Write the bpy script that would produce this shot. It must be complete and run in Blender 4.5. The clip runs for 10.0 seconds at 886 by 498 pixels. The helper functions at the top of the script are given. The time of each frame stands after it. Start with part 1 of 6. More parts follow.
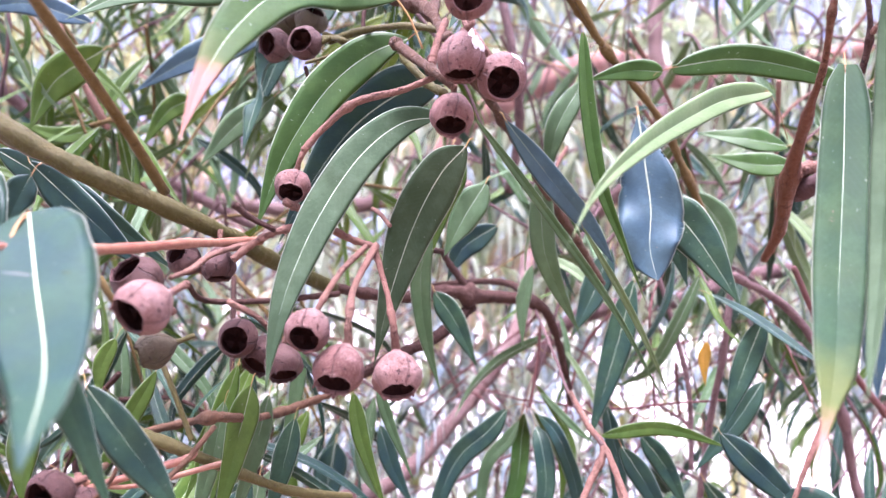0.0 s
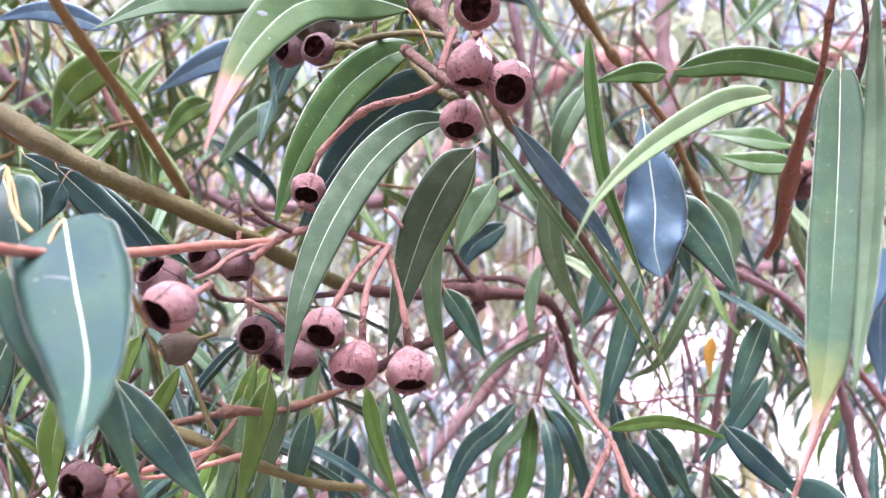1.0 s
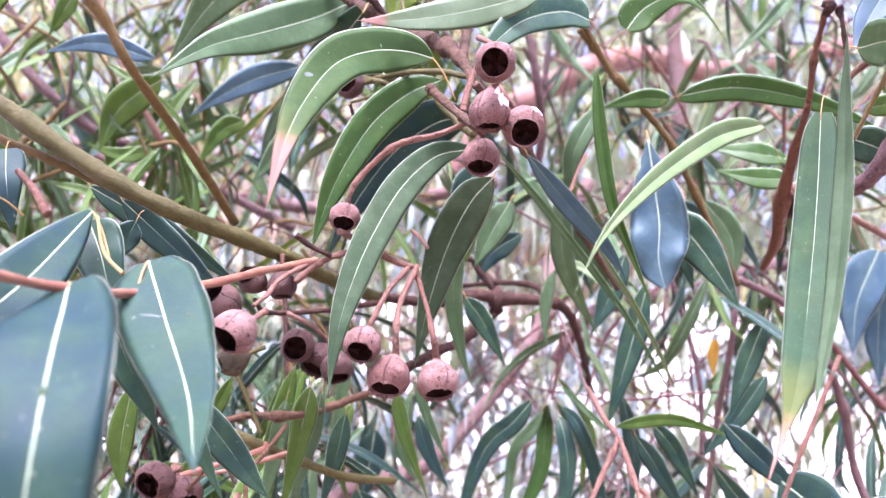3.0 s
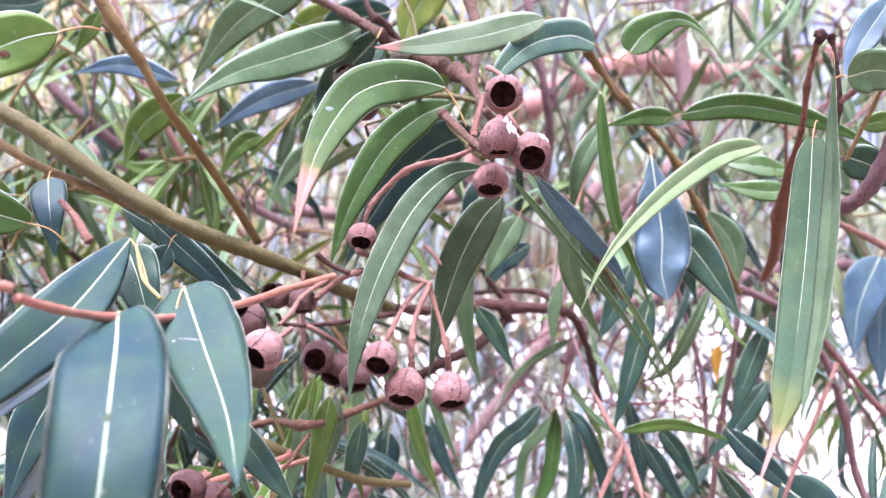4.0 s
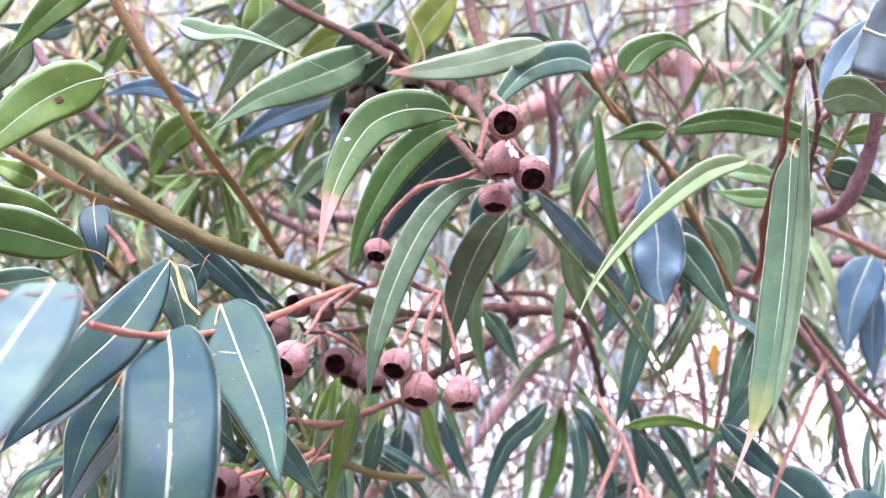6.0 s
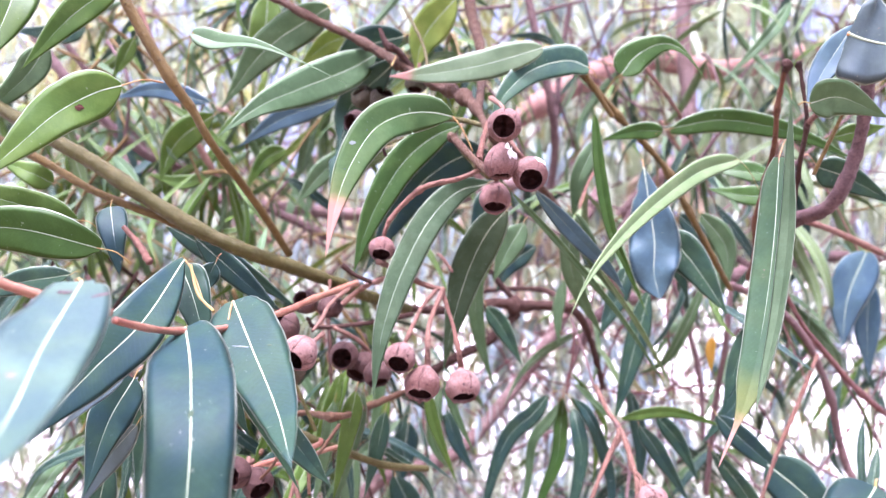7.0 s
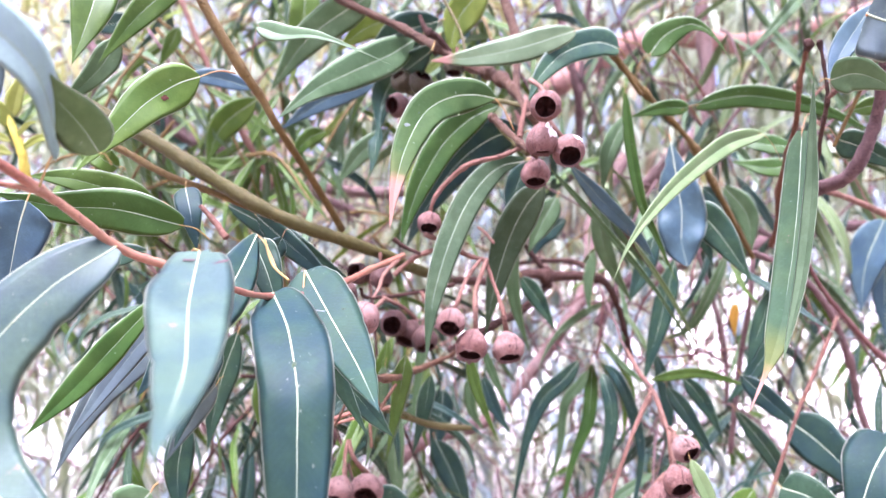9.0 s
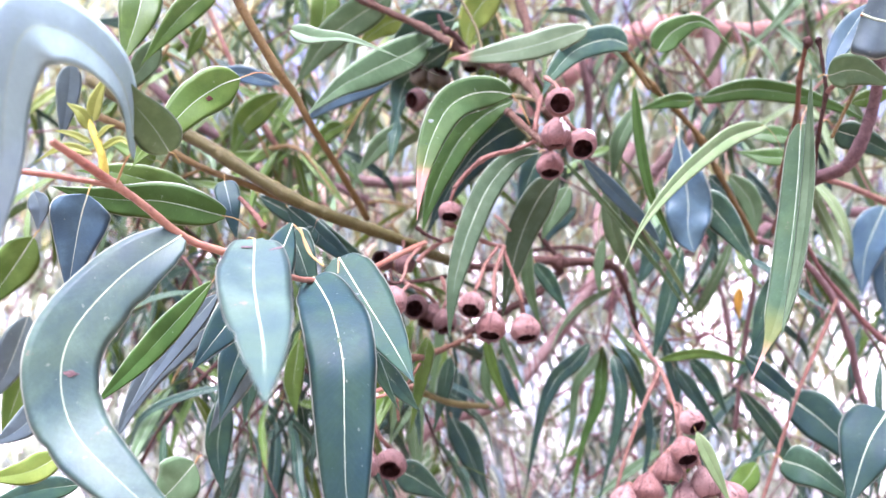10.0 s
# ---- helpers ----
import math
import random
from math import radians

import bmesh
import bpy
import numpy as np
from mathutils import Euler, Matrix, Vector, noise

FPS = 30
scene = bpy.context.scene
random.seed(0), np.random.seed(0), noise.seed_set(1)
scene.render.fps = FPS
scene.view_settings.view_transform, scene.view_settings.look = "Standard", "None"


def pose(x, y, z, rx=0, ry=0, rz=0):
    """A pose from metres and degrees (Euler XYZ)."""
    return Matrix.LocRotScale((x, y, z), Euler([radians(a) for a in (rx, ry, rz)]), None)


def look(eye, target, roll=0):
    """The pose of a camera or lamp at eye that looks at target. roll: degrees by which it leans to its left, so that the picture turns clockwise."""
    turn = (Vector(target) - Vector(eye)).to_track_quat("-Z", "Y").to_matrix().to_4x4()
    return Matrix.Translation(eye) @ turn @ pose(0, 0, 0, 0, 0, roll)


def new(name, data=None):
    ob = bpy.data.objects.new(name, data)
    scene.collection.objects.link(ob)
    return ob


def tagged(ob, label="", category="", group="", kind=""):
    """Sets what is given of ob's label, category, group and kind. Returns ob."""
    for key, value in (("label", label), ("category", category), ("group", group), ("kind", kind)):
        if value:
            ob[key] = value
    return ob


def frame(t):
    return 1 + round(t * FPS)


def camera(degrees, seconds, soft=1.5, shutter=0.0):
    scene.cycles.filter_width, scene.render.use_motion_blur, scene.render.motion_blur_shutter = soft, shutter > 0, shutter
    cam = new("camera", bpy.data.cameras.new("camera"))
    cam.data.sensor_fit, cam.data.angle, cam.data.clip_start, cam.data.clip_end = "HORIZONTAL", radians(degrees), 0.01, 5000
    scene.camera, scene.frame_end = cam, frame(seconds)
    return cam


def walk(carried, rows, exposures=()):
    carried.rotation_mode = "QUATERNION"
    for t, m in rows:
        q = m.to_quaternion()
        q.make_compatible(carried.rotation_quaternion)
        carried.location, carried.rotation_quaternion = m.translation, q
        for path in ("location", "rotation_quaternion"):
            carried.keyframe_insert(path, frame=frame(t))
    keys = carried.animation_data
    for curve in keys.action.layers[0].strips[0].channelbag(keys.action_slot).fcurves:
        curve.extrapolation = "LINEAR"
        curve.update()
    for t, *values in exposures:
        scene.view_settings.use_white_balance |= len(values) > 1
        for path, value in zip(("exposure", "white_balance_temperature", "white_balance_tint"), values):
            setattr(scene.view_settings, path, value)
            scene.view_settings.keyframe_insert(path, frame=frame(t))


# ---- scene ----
cam = camera(60.0, 10.0, soft=1.3)
PATH = [
    (0, (0.118, 0.06, 1.677), (-0.004, 2.05, 1.837), 2.4),
    (0.5, (0.121, 0.05, 1.68), (-0.016, 2.039, 1.841), 2.3),
    (1, (0.119, 0.039, 1.679), (-0.028, 2.028, 1.825), 2.2),
    (1.5, (0.123, 0.029, 1.682), (-0.029, 2.018, 1.827), 2.2),
    (2, (0.121, 0.01, 1.695), (-0.043, 1.998, 1.829), 2.1),
    (2.5, (0.117, -0.01, 1.697), (-0.057, 1.979, 1.814), 2.0),
    (4, (0.118, -0.064, 1.718), (-0.093, 1.923, 1.817), 1.6),
    (4.5, (0.122, -0.082, 1.721), (-0.098, 1.904, 1.81), 1.5),
    (5, (0.123, -0.095, 1.725), (-0.101, 1.891, 1.813), 1.4),
    (5.5, (0.123, -0.107, 1.73), (-0.107, 1.877, 1.817), 1.1),
    (7, (0.13, -0.145, 1.734), (-0.119, 1.839, 1.804), 0.7),
    (7.5, (0.131, -0.162, 1.735), (-0.128, 1.82, 1.802), 0.5),
    (8, (0.131, -0.178, 1.738), (-0.138, 1.803, 1.793), -0.0),
    (8.5, (0.118, -0.186, 1.726), (-0.167, 1.794, 1.754), -0.4),
    (9, (0.106, -0.205, 1.727), (-0.177, 1.775, 1.74), -0.2),
    (9.5, (0.109, -0.241, 1.738), (-0.179, 1.738, 1.747), -0.5),
    (10, (0.099, -0.257, 1.726), (-0.202, 1.72, 1.709), -0.5),
]
walk(cam, [(t, look(eye, target, roll)) for t, eye, target, roll in PATH],
     exposures=[(0.0, 3.02, 5500, 38), (7.0, 3.01, 5500, 37), (10.0, 3.03, 5500, 36)])
# depth of field of a phone camera's small pupil
cam.data.dof.use_dof = True
cam.data.dof.focus_distance = 0.56
cam.data.dof.aperture_fstop = 6.6

# ---- light ----
SUN_UP, SUN_TURN = 76.0, 200.0
world = bpy.data.worlds.new("open_sky")
scene.world = world
world.use_nodes = True
wn, wl = world.node_tree.nodes, world.node_tree.links
sky = wn.new("ShaderNodeTexSky")
sky.sky_type, sky.sun_disc = "NISHITA", False
sky.sun_elevation, sky.sun_rotation = radians(SUN_UP), radians(SUN_TURN)
sky.air_density, sky.dust_density, sky.ozone_density = 0.3, 8.0, 0.3
wl.new(sky.outputs["Color"], wn["Background"].inputs["Color"])
wn["Background"].inputs["Strength"].default_value = 0.115
sun = new("sun", bpy.data.lights.new("sun", "SUN"))
sun.data.energy, sun.data.angle, sun.data.color = 2.0, radians(28), (1.0, 0.97, 0.93)
a, e = radians(SUN_TURN), radians(SUN_UP)
to_sun = Vector((math.sin(a) * math.cos(e), math.cos(a) * math.cos(e), math.sin(e)))
sun.matrix_world = look(to_sun * 20, (0, 0, 0))


# ---- materials ----
def shader(name):
    m = bpy.data.materials.new(name)
    m.use_nodes = True
    nt = m.node_tree
    return m, nt, nt.nodes["Principled BSDF"]


def node(nt, kind, **values):
    n = nt.nodes.new(kind)
    for key, value in values.items():
        n.inputs[key].default_value = value
    return n


def math_node(nt, op, x, y=None):
    n = nt.nodes.new("ShaderNodeMath")
    n.operation = op
    for i, v in enumerate((x, y)):
        if v is None:
            continue
        if isinstance(v, (int, float)):
            n.inputs[i].default_value = v
        else:
            nt.links.new(v, n.inputs[i])
    return n.outputs[0]


def mix(nt, fac, one, two):
    n = nt.nodes.new("ShaderNodeMix")
    n.data_type = "RGBA"
    for i, v in ((0, fac), (6, one), (7, two)):
        if isinstance(v, (int, float)):
            n.inputs[i].default_value = v
        elif isinstance(v, tuple):
            n.inputs[i].default_value = (*v, 1)
        else:
            nt.links.new(v, n.inputs[i])
    return n.outputs[2]


def step(nt, value, low, high):
    n = nt.nodes.new("ShaderNodeMapRange")
    n.interpolation_type = "SMOOTHSTEP"
    n.inputs[1].default_value, n.inputs[2].default_value = low, high
    nt.links.new(value, n.inputs[0])
    return n.outputs[0]


def noise_node(nt, vector, scale, detail=4.0, rough=0.6):
    n = node(nt, "ShaderNodeTexNoise", Scale=scale, Detail=detail, Roughness=rough)
    nt.links.new(vector, n.inputs["Vector"])
    return n.outputs["Fac"]


def leaf_material(name, base, other, tip=None, gloss=0.42, glow=0.28, spots=0.60, island=False, shine=0.20):
    """A waxy gum leaf: softly mottled blade, faint oblique side veins, thin pale margin, and a fading tip on old ones."""
    m, nt, bsdf = shader(name)
    uv = nt.nodes.new("ShaderNodeUVMap")
    sep = nt.nodes.new("ShaderNodeSeparateXYZ")
    nt.links.new(uv.outputs[0], sep.inputs[0])
    u, v = sep.outputs[0], sep.outputs[1]
    tex = nt.nodes.new("ShaderNodeTexCoord").outputs["Object"]
    if island:
        rnd = nt.nodes.new("ShaderNodeNewGeometry").outputs["Random Per Island"]
    else:
        rnd = nt.nodes.new("ShaderNodeObjectInfo").outputs["Random"]
    side = math_node(nt, "ABSOLUTE", math_node(nt, "SUBTRACT", u, 0.5))
    broad = noise_node(nt, tex, 34.0, 3.0)
    fine = noise_node(nt, tex, 520.0, 4.0)
    hue = math_node(nt, "ADD", math_node(nt, "MULTIPLY", rnd, 0.55), math_node(nt, "MULTIPLY", step(nt, broad, 0.34, 0.68), 0.75))
    colour = mix(nt, math_node(nt, "MINIMUM", hue, 1.0), base, other)
    # leaves of one tree differ in depth of colour
    depth = math_node(nt, "FRACT", math_node(nt, "MULTIPLY", rnd, 7.31))
    colour = mix(nt, math_node(nt, "MULTIPLY", depth, 0.42), colour, tuple(c * 0.50 for c in base))
    # side veins run forward from the midrib
    vein = math_node(nt, "SINE", math_node(nt, "MULTIPLY", math_node(nt, "ADD", math_node(nt, "SUBTRACT", v, math_node(nt, "MULTIPLY", side, 0.17)), math_node(nt, "MULTIPLY", broad, 0.05)), 290.0))
    wave = math_node(nt, "MULTIPLY", step(nt, vein, 0.2, 1.0), 0.036)
    colour = mix(nt, wave, colour, tuple(min(1, c * 1.6 + 0.05) for c in base))
    colour = mix(nt, math_node(nt, "MULTIPLY", step(nt, fine, 0.42, 0.75), 0.20), colour, tuple(c * 0.6 for c in base))
    bloom = noise_node(nt, tex, 75.0, 7.0, 0.7)
    colour = mix(nt, math_node(nt, "MULTIPLY", step(nt, bloom, 0.44, 0.74), 0.34), colour, tuple(min(1, c * 1.55 + 0.012) for c in other))
    # small pale flecks and pinkish scars
    flecks = noise_node(nt, tex, 240.0, 2.0)
    colour = mix(nt, math_node(nt, "MULTIPLY", step(nt, flecks, 0.70, 0.76), 0.6), colour, (0.20, 0.23, 0.15))
    scars = math_node(nt, "MULTIPLY", step(nt, noise_node(nt, tex, 70.0, 5.0, 0.7), spots + 0.09, spots + 0.14), 0.7)
    colour = mix(nt, scars, colour, (0.20, 0.11, 0.08))
    rim = math_node(nt, "MULTIPLY", step(nt, math_node(nt, "ADD", side, math_node(nt, "MULTIPLY", math_node(nt, "SUBTRACT", bloom, 0.5), 0.03)), 0.470, 0.492), 0.85)
    colour = mix(nt, rim, colour, (0.30, 0.34, 0.25))
    if tip:
        fade = math_node(nt, "ADD", v, math_node(nt, "MULTIPLY", math_node(nt, "SUBTRACT", broad, 0.5), 0.22))
        colour = mix(nt, step(nt, fade, tip[0], tip[0] + 0.22), colour, (0.064, 0.080, 0.018))
        colour = mix(nt, step(nt, fade, tip[1] - 0.03, tip[1] + 0.06), colour, (0.20, 0.105, 0.080))
    nt.links.new(colour, bsdf.inputs["Base Color"])
    nt.links.new(math_node(nt, "ADD", math_node(nt, "ADD", math_node(nt, "MULTIPLY", fine, 0.20), math_node(nt, "MULTIPLY", bloom, 0.25)), gloss - 0.12), bsdf.inputs["Roughness"])
    bsdf.inputs["Specular IOR Level"].default_value = shine
    bump = node(nt, "ShaderNodeBump", Strength=0.30, Distance=0.0006)
    nt.links.new(math_node(nt, "ADD", math_node(nt, "MULTIPLY", wave, 3.0), math_node(nt, "ADD", fine, math_node(nt, "MULTIPLY", bloom, 2.0))), bump.inputs["Height"])
    nt.links.new(bump.outputs[0], bsdf.inputs["Normal"])
    trans = nt.nodes.new("ShaderNodeBsdfTranslucent")
    nt.links.new(mix(nt, 0.45, colour, (0.24, 0.32, 0.05)), trans.inputs["Color"])
    both = node(nt, "ShaderNodeMixShader", Fac=glow)
    nt.links.new(bsdf.outputs[0], both.inputs[1])
    nt.links.new(trans.outputs[0], both.inputs[2])
    nt.links.new(both.outputs[0], nt.nodes["Material Output"].inputs["Surface"])
    return m


def bark_material(name, base, other, dark, scale=1.0, rough=0.75, bump_by=0.9, shine=0.12, cracked=0.25):
    m, nt, bsdf = shader(name)
    tex = nt.nodes.new("ShaderNodeTexCoord").outputs["Object"]
    rnd = nt.nodes.new("ShaderNodeObjectInfo").outputs["Random"]
    broad = noise_node(nt, tex, 60.0 * scale, 4.0, 0.65)
    fine = noise_node(nt, tex, 520.0 * scale, 6.0, 0.75)
    spot = noise_node(nt, tex, 230.0 * scale, 4.0, 0.65)
    cracks = nt.nodes.new("ShaderNodeTexVoronoi")
    cracks.feature = "DISTANCE_TO_EDGE"
    cracks.inputs["Scale"].default_value = 260.0 * scale
    nt.links.new(tex, cracks.inputs["Vector"])
    crack = math_node(nt, "SUBTRACT", 1.0, step(nt, cracks.outputs["Distance"], 0.0, 0.12))
    crack = math_node(nt, "MULTIPLY", crack, step(nt, broad, 0.45, 0.62))
    colour = mix(nt, step(nt, math_node(nt, "ADD", broad, math_node(nt, "MULTIPLY", math_node(nt, "SUBTRACT", rnd, 0.5), 0.2)), 0.36, 0.64), base, other)
    colour = mix(nt, math_node(nt, "MULTIPLY", step(nt, fine, 0.42, 0.72), 0.45), colour, tuple(min(1, c * 1.4) for c in other))
    colour = mix(nt, math_node(nt, "MULTIPLY", step(nt, spot, 0.56, 0.70), 0.7), colour, dark)
    colour = mix(nt, math_node(nt, "MULTIPLY", crack, 0.7 * cracked), colour, dark)
    nt.links.new(colour, bsdf.inputs["Base Color"])
    bsdf.inputs["Roughness"].default_value = rough
    bsdf.inputs["Specular IOR Level"].default_value = shine
    bump = node(nt, "ShaderNodeBump", Strength=bump_by, Distance=0.0024)
    nt.links.new(math_node(nt, "SUBTRACT", math_node(nt, "ADD", fine, spot), math_node(nt, "MULTIPLY", crack, cracked)), bump.inputs["Height"])
    nt.links.new(bump.outputs[0], bsdf.inputs["Normal"])
    return m


def capsule_material(name, base, other, dark):
    """Dull woody skin, blotched pink and grey, with fine dark specks and four dark seams down its sides."""
    m, nt, bsdf = shader(name)
    tex = nt.nodes.new("ShaderNodeTexCoord").outputs["Object"]
    rnd = nt.nodes.new("ShaderNodeObjectInfo").outputs["Random"]
    sep = nt.nodes.new("ShaderNodeSeparateXYZ")
    nt.links.new(tex, sep.inputs[0])
    broad = noise_node(nt, tex, 70.0, 5.0, 0.65)
    fine = noise_node(nt, tex, 700.0, 5.0, 0.7)
    pores = noise_node(nt, tex, 420.0, 2.0, 0.4)
    angle = math_node(nt, "MULTIPLY", math_node(nt, "ARCTAN2", sep.outputs[1], sep.outputs[0]), 4.0)
    angle = math_node(nt, "ADD", angle, math_node(nt, "MULTIPLY", math_node(nt, "SUBTRACT", broad, 0.5), 1.6))
    seam = step(nt, math_node(nt, "COSINE", angle), 0.975, 0.999)
    colour = mix(nt, step(nt, math_node(nt, "ADD", broad, math_node(nt, "MULTIPLY", math_node(nt, "SUBTRACT", rnd, 0.5), 0.25)), 0.38, 0.62), base, other)
    colour = mix(nt, math_node(nt, "MULTIPLY", step(nt, fine, 0.45, 0.7), 0.45), colour, tuple(c * 1.35 for c in other))
    colour = mix(nt, math_node(nt, "MULTIPLY", step(nt, pores, 0.64, 0.70), 0.85), colour, dark)
    colour = mix(nt, math_node(nt, "MULTIPLY", step(nt, noise_node(nt, tex, 150.0, 6.0, 0.7), 0.54, 0.68), 0.6), colour, tuple(0.5 * (p + q) for p, q in zip(dark, base)))
    ripe = step(nt, math_node(nt, "ADD", sep.outputs[2], math_node(nt, "MULTIPLY", math_node(nt, "SUBTRACT", broad, 0.5), 0.02)), 0.0, 0.018)
    colour = mix(nt, math_node(nt, "MULTIPLY", ripe, 0.55), colour, tuple(c * k for c, k in zip(base, (0.85, 0.62, 0.60))))
    colour = mix(nt, math_node(nt, "MULTIPLY", seam, 0.55), colour, tuple(0.6 * p + 0.4 * q for p, q in zip(dark, base)))
    nt.links.new(colour, bsdf.inputs["Base Color"])
    bsdf.inputs["Roughness"].default_value = 0.62
    bsdf.inputs["Specular IOR Level"].default_value = 0.25
    bump = node(nt, "ShaderNodeBump", Strength=0.9, Distance=0.0014)
    nt.links.new(math_node(nt, "SUBTRACT", math_node(nt, "ADD", fine, math_node(nt, "MULTIPLY", broad, 1.5)), math_node(nt, "ADD", math_node(nt, "MULTIPLY", seam, 1.2), step(nt, pores, 0.6, 0.7))), bump.inputs["Height"])
    nt.links.new(bump.outputs[0], bsdf.inputs["Normal"])
    return m


LEAF = {
    # glaucous leaf; its base colour also holds the blue of reflected sky
    "blue": leaf_material("leaf_blue", (0.0075, 0.029, 0.036), (0.018, 0.048, 0.027), gloss=0.50, spots=0.62, shine=0.16),
    "green": leaf_material("leaf_green", (0.030, 0.076, 0.006), (0.058, 0.106, 0.012), spots=0.64),
    "lime": leaf_material("leaf_lime", (0.090, 0.150, 0.016), (0.150, 0.200, 0.030), glow=0.4),
    "dark": leaf_material("leaf_dark", (0.007, 0.028, 0.024), (0.020, 0.050, 0.022), glow=0.12, shine=0.16),
    "sage": leaf_material("leaf_sage", (0.040, 0.085, 0.030), (0.066, 0.118, 0.052), spots=0.66),
    "light": leaf_material("leaf_light", (0.066, 0.114, 0.038), (0.105, 0.150, 0.062), spots=0.66),
    "dull": leaf_material("leaf_dull", (0.024, 0.047, 0.021), (0.043, 0.070, 0.034), gloss=0.65, glow=0.18, spots=0.66, shine=0.10),
    "deep": leaf_material("leaf_deep_green", (0.017, 0.056, 0.005), (0.032, 0.076, 0.009), glow=0.2, spots=0.64, shine=0.2),
    "grey": leaf_material("leaf_grey", (0.058, 0.088, 0.100), (0.060, 0.090, 0.084), gloss=0.42),
    # mint is lightened in colour for the bright sheen on two near leaves
    "mint": leaf_material("leaf_mint", (0.024, 0.060, 0.068), (0.056, 0.104, 0.066), gloss=0.42, spots=0.57, shine=0.36),
    # reflected blue sky is put into this blade's base colour
    "sky": leaf_material("leaf_sky_blue", (0.028, 0.066, 0.098), (0.046, 0.090, 0.100), gloss=0.42),
    # base colour lightened to paint the overexposed sky sheen of the arching leaf
    "pale": leaf_material("leaf_pale", (0.20, 0.29, 0.32), (0.19, 0.28, 0.25), gloss=0.4, shine=0.4),
    "old": leaf_material("leaf_old", (0.013, 0.044, 0.020), (0.028, 0.062, 0.020), tip=(0.62, 0.82), gloss=0.62),
    "scorched": leaf_material("leaf_scorched", (0.014, 0.044, 0.010), (0.036, 0.070, 0.018), tip=(0.66, 0.80), gloss=0.55, shine=0.12),
    "sage_red": leaf_material("leaf_sage_red", (0.055, 0.098, 0.044), (0.085, 0.130, 0.064), tip=(0.70, 0.80)),
    "young": leaf_material("leaf_young", (0.17, 0.21, 0.030), (0.24, 0.27, 0.060), glow=0.4),
    "yellow": leaf_material("leaf_yellow", (0.42, 0.26, 0.025), (0.40, 0.22, 0.03), glow=0.45),
}
MIDRIB = bark_material("midrib", (0.20, 0.26, 0.16), (0.27, 0.32, 0.21), (0.14, 0.18, 0.09), rough=0.5, bump_by=0.2)
PETIOLE = bark_material("petiole", (0.20, 0.16, 0.050), (0.24, 0.13, 0.055), (0.16, 0.08, 0.04), rough=0.5, bump_by=0.2)
SHOOT = bark_material("young_shoot", (0.32, 0.29, 0.045), (0.38, 0.33, 0.06), (0.26, 0.20, 0.035), rough=0.5, bump_by=0.2)
OLIVE_BARK = bark_material("olive_bark", (0.040, 0.038, 0.009), (0.064, 0.057, 0.018), (0.034, 0.022, 0.010), rough=0.42, bump_by=0.6, shine=0.12)
BROWN_BARK = bark_material("brown_bark", (0.078, 0.052, 0.014), (0.114, 0.080, 0.026), (0.032, 0.018, 0.006), rough=0.45, bump_by=0.9, shine=0.10)
TAN_TWIG = bark_material("tan_twig", (0.050, 0.025, 0.012), (0.085, 0.048, 0.026), (0.014, 0.006, 0.004), rough=0.6)
RED_TWIG = bark_material("red_twig", (0.150, 0.055, 0.036), (0.180, 0.095, 0.056), (0.100, 0.036, 0.026), rough=0.42, bump_by=0.22, shine=0.25)
PINK_TWIG = bark_material("pink_twig", (0.104, 0.050, 0.034), (0.158, 0.090, 0.064), (0.028, 0.012, 0.008), rough=0.65, cracked=0.6)
DARK_TWIG = bark_material("dark_twig", (0.026, 0.013, 0.009), (0.056, 0.030, 0.022), (0.008, 0.004, 0.003), rough=0.8, cracked=0.8)
RED_BROWN = bark_material("red_brown_bark", (0.056, 0.031, 0.019), (0.095, 0.057, 0.035), (0.014, 0.007, 0.005), rough=0.5, bump_by=1.0, shine=0.10, cracked=0.8)
RUST_BARK = bark_material("rust_bark", (0.092, 0.040, 0.020), (0.140, 0.070, 0.036), (0.018, 0.007, 0.004), rough=0.5, bump_by=1.0, shine=0.10, cracked=0.8)
PURPLE_TWIG = bark_material("purple_twig", (0.064, 0.038, 0.036), (0.110, 0.070, 0.064), (0.022, 0.012, 0.011), rough=0.65)
WINE_TWIG = bark_material("wine_twig", (0.080, 0.030, 0.027), (0.115, 0.058, 0.048), (0.022, 0.009, 0.008), rough=0.5)
LIMB = bark_material("limb_bark", (0.095, 0.060, 0.052), (0.155, 0.110, 0.100), (0.04, 0.024, 0.020), scale=0.35, rough=0.8)
RED_LIMB = bark_material("red_limb_bark", (0.14, 0.066, 0.050), (0.20, 0.115, 0.095), (0.06, 0.026, 0.02), scale=0.35, rough=0.8)
CAPSULE = capsule_material("capsule_wood", (0.094, 0.043, 0.033), (0.172, 0.108, 0.092), (0.020, 0.008, 0.006))
BROWN_CAPSULE = capsule_material("brown_capsule", (0.040, 0.017, 0.013), (0.066, 0.035, 0.027), (0.010, 0.004, 0.003))
GREEN_CAPSULE = capsule_material("green_capsule", (0.028, 0.029, 0.009), (0.046, 0.036, 0.017), (0.014, 0.007, 0.005))
CAVITY = bark_material("capsule_cavity", (0.018, 0.006, 0.005), (0.032, 0.011, 0.008), (0.006, 0.003, 0.003), rough=0.9)
SCAR_PINK = bark_material("scar_pink", (0.085, 0.066, 0.064), (0.13, 0.085, 0.078), (0.07, 0.032, 0.028), scale=1.5, rough=0.7)
SCAR_PALE = bark_material("scar_pale", (0.035, 0.062, 0.034), (0.055, 0.080, 0.040), (0.045, 0.050, 0.022), scale=1.5, rough=0.7)
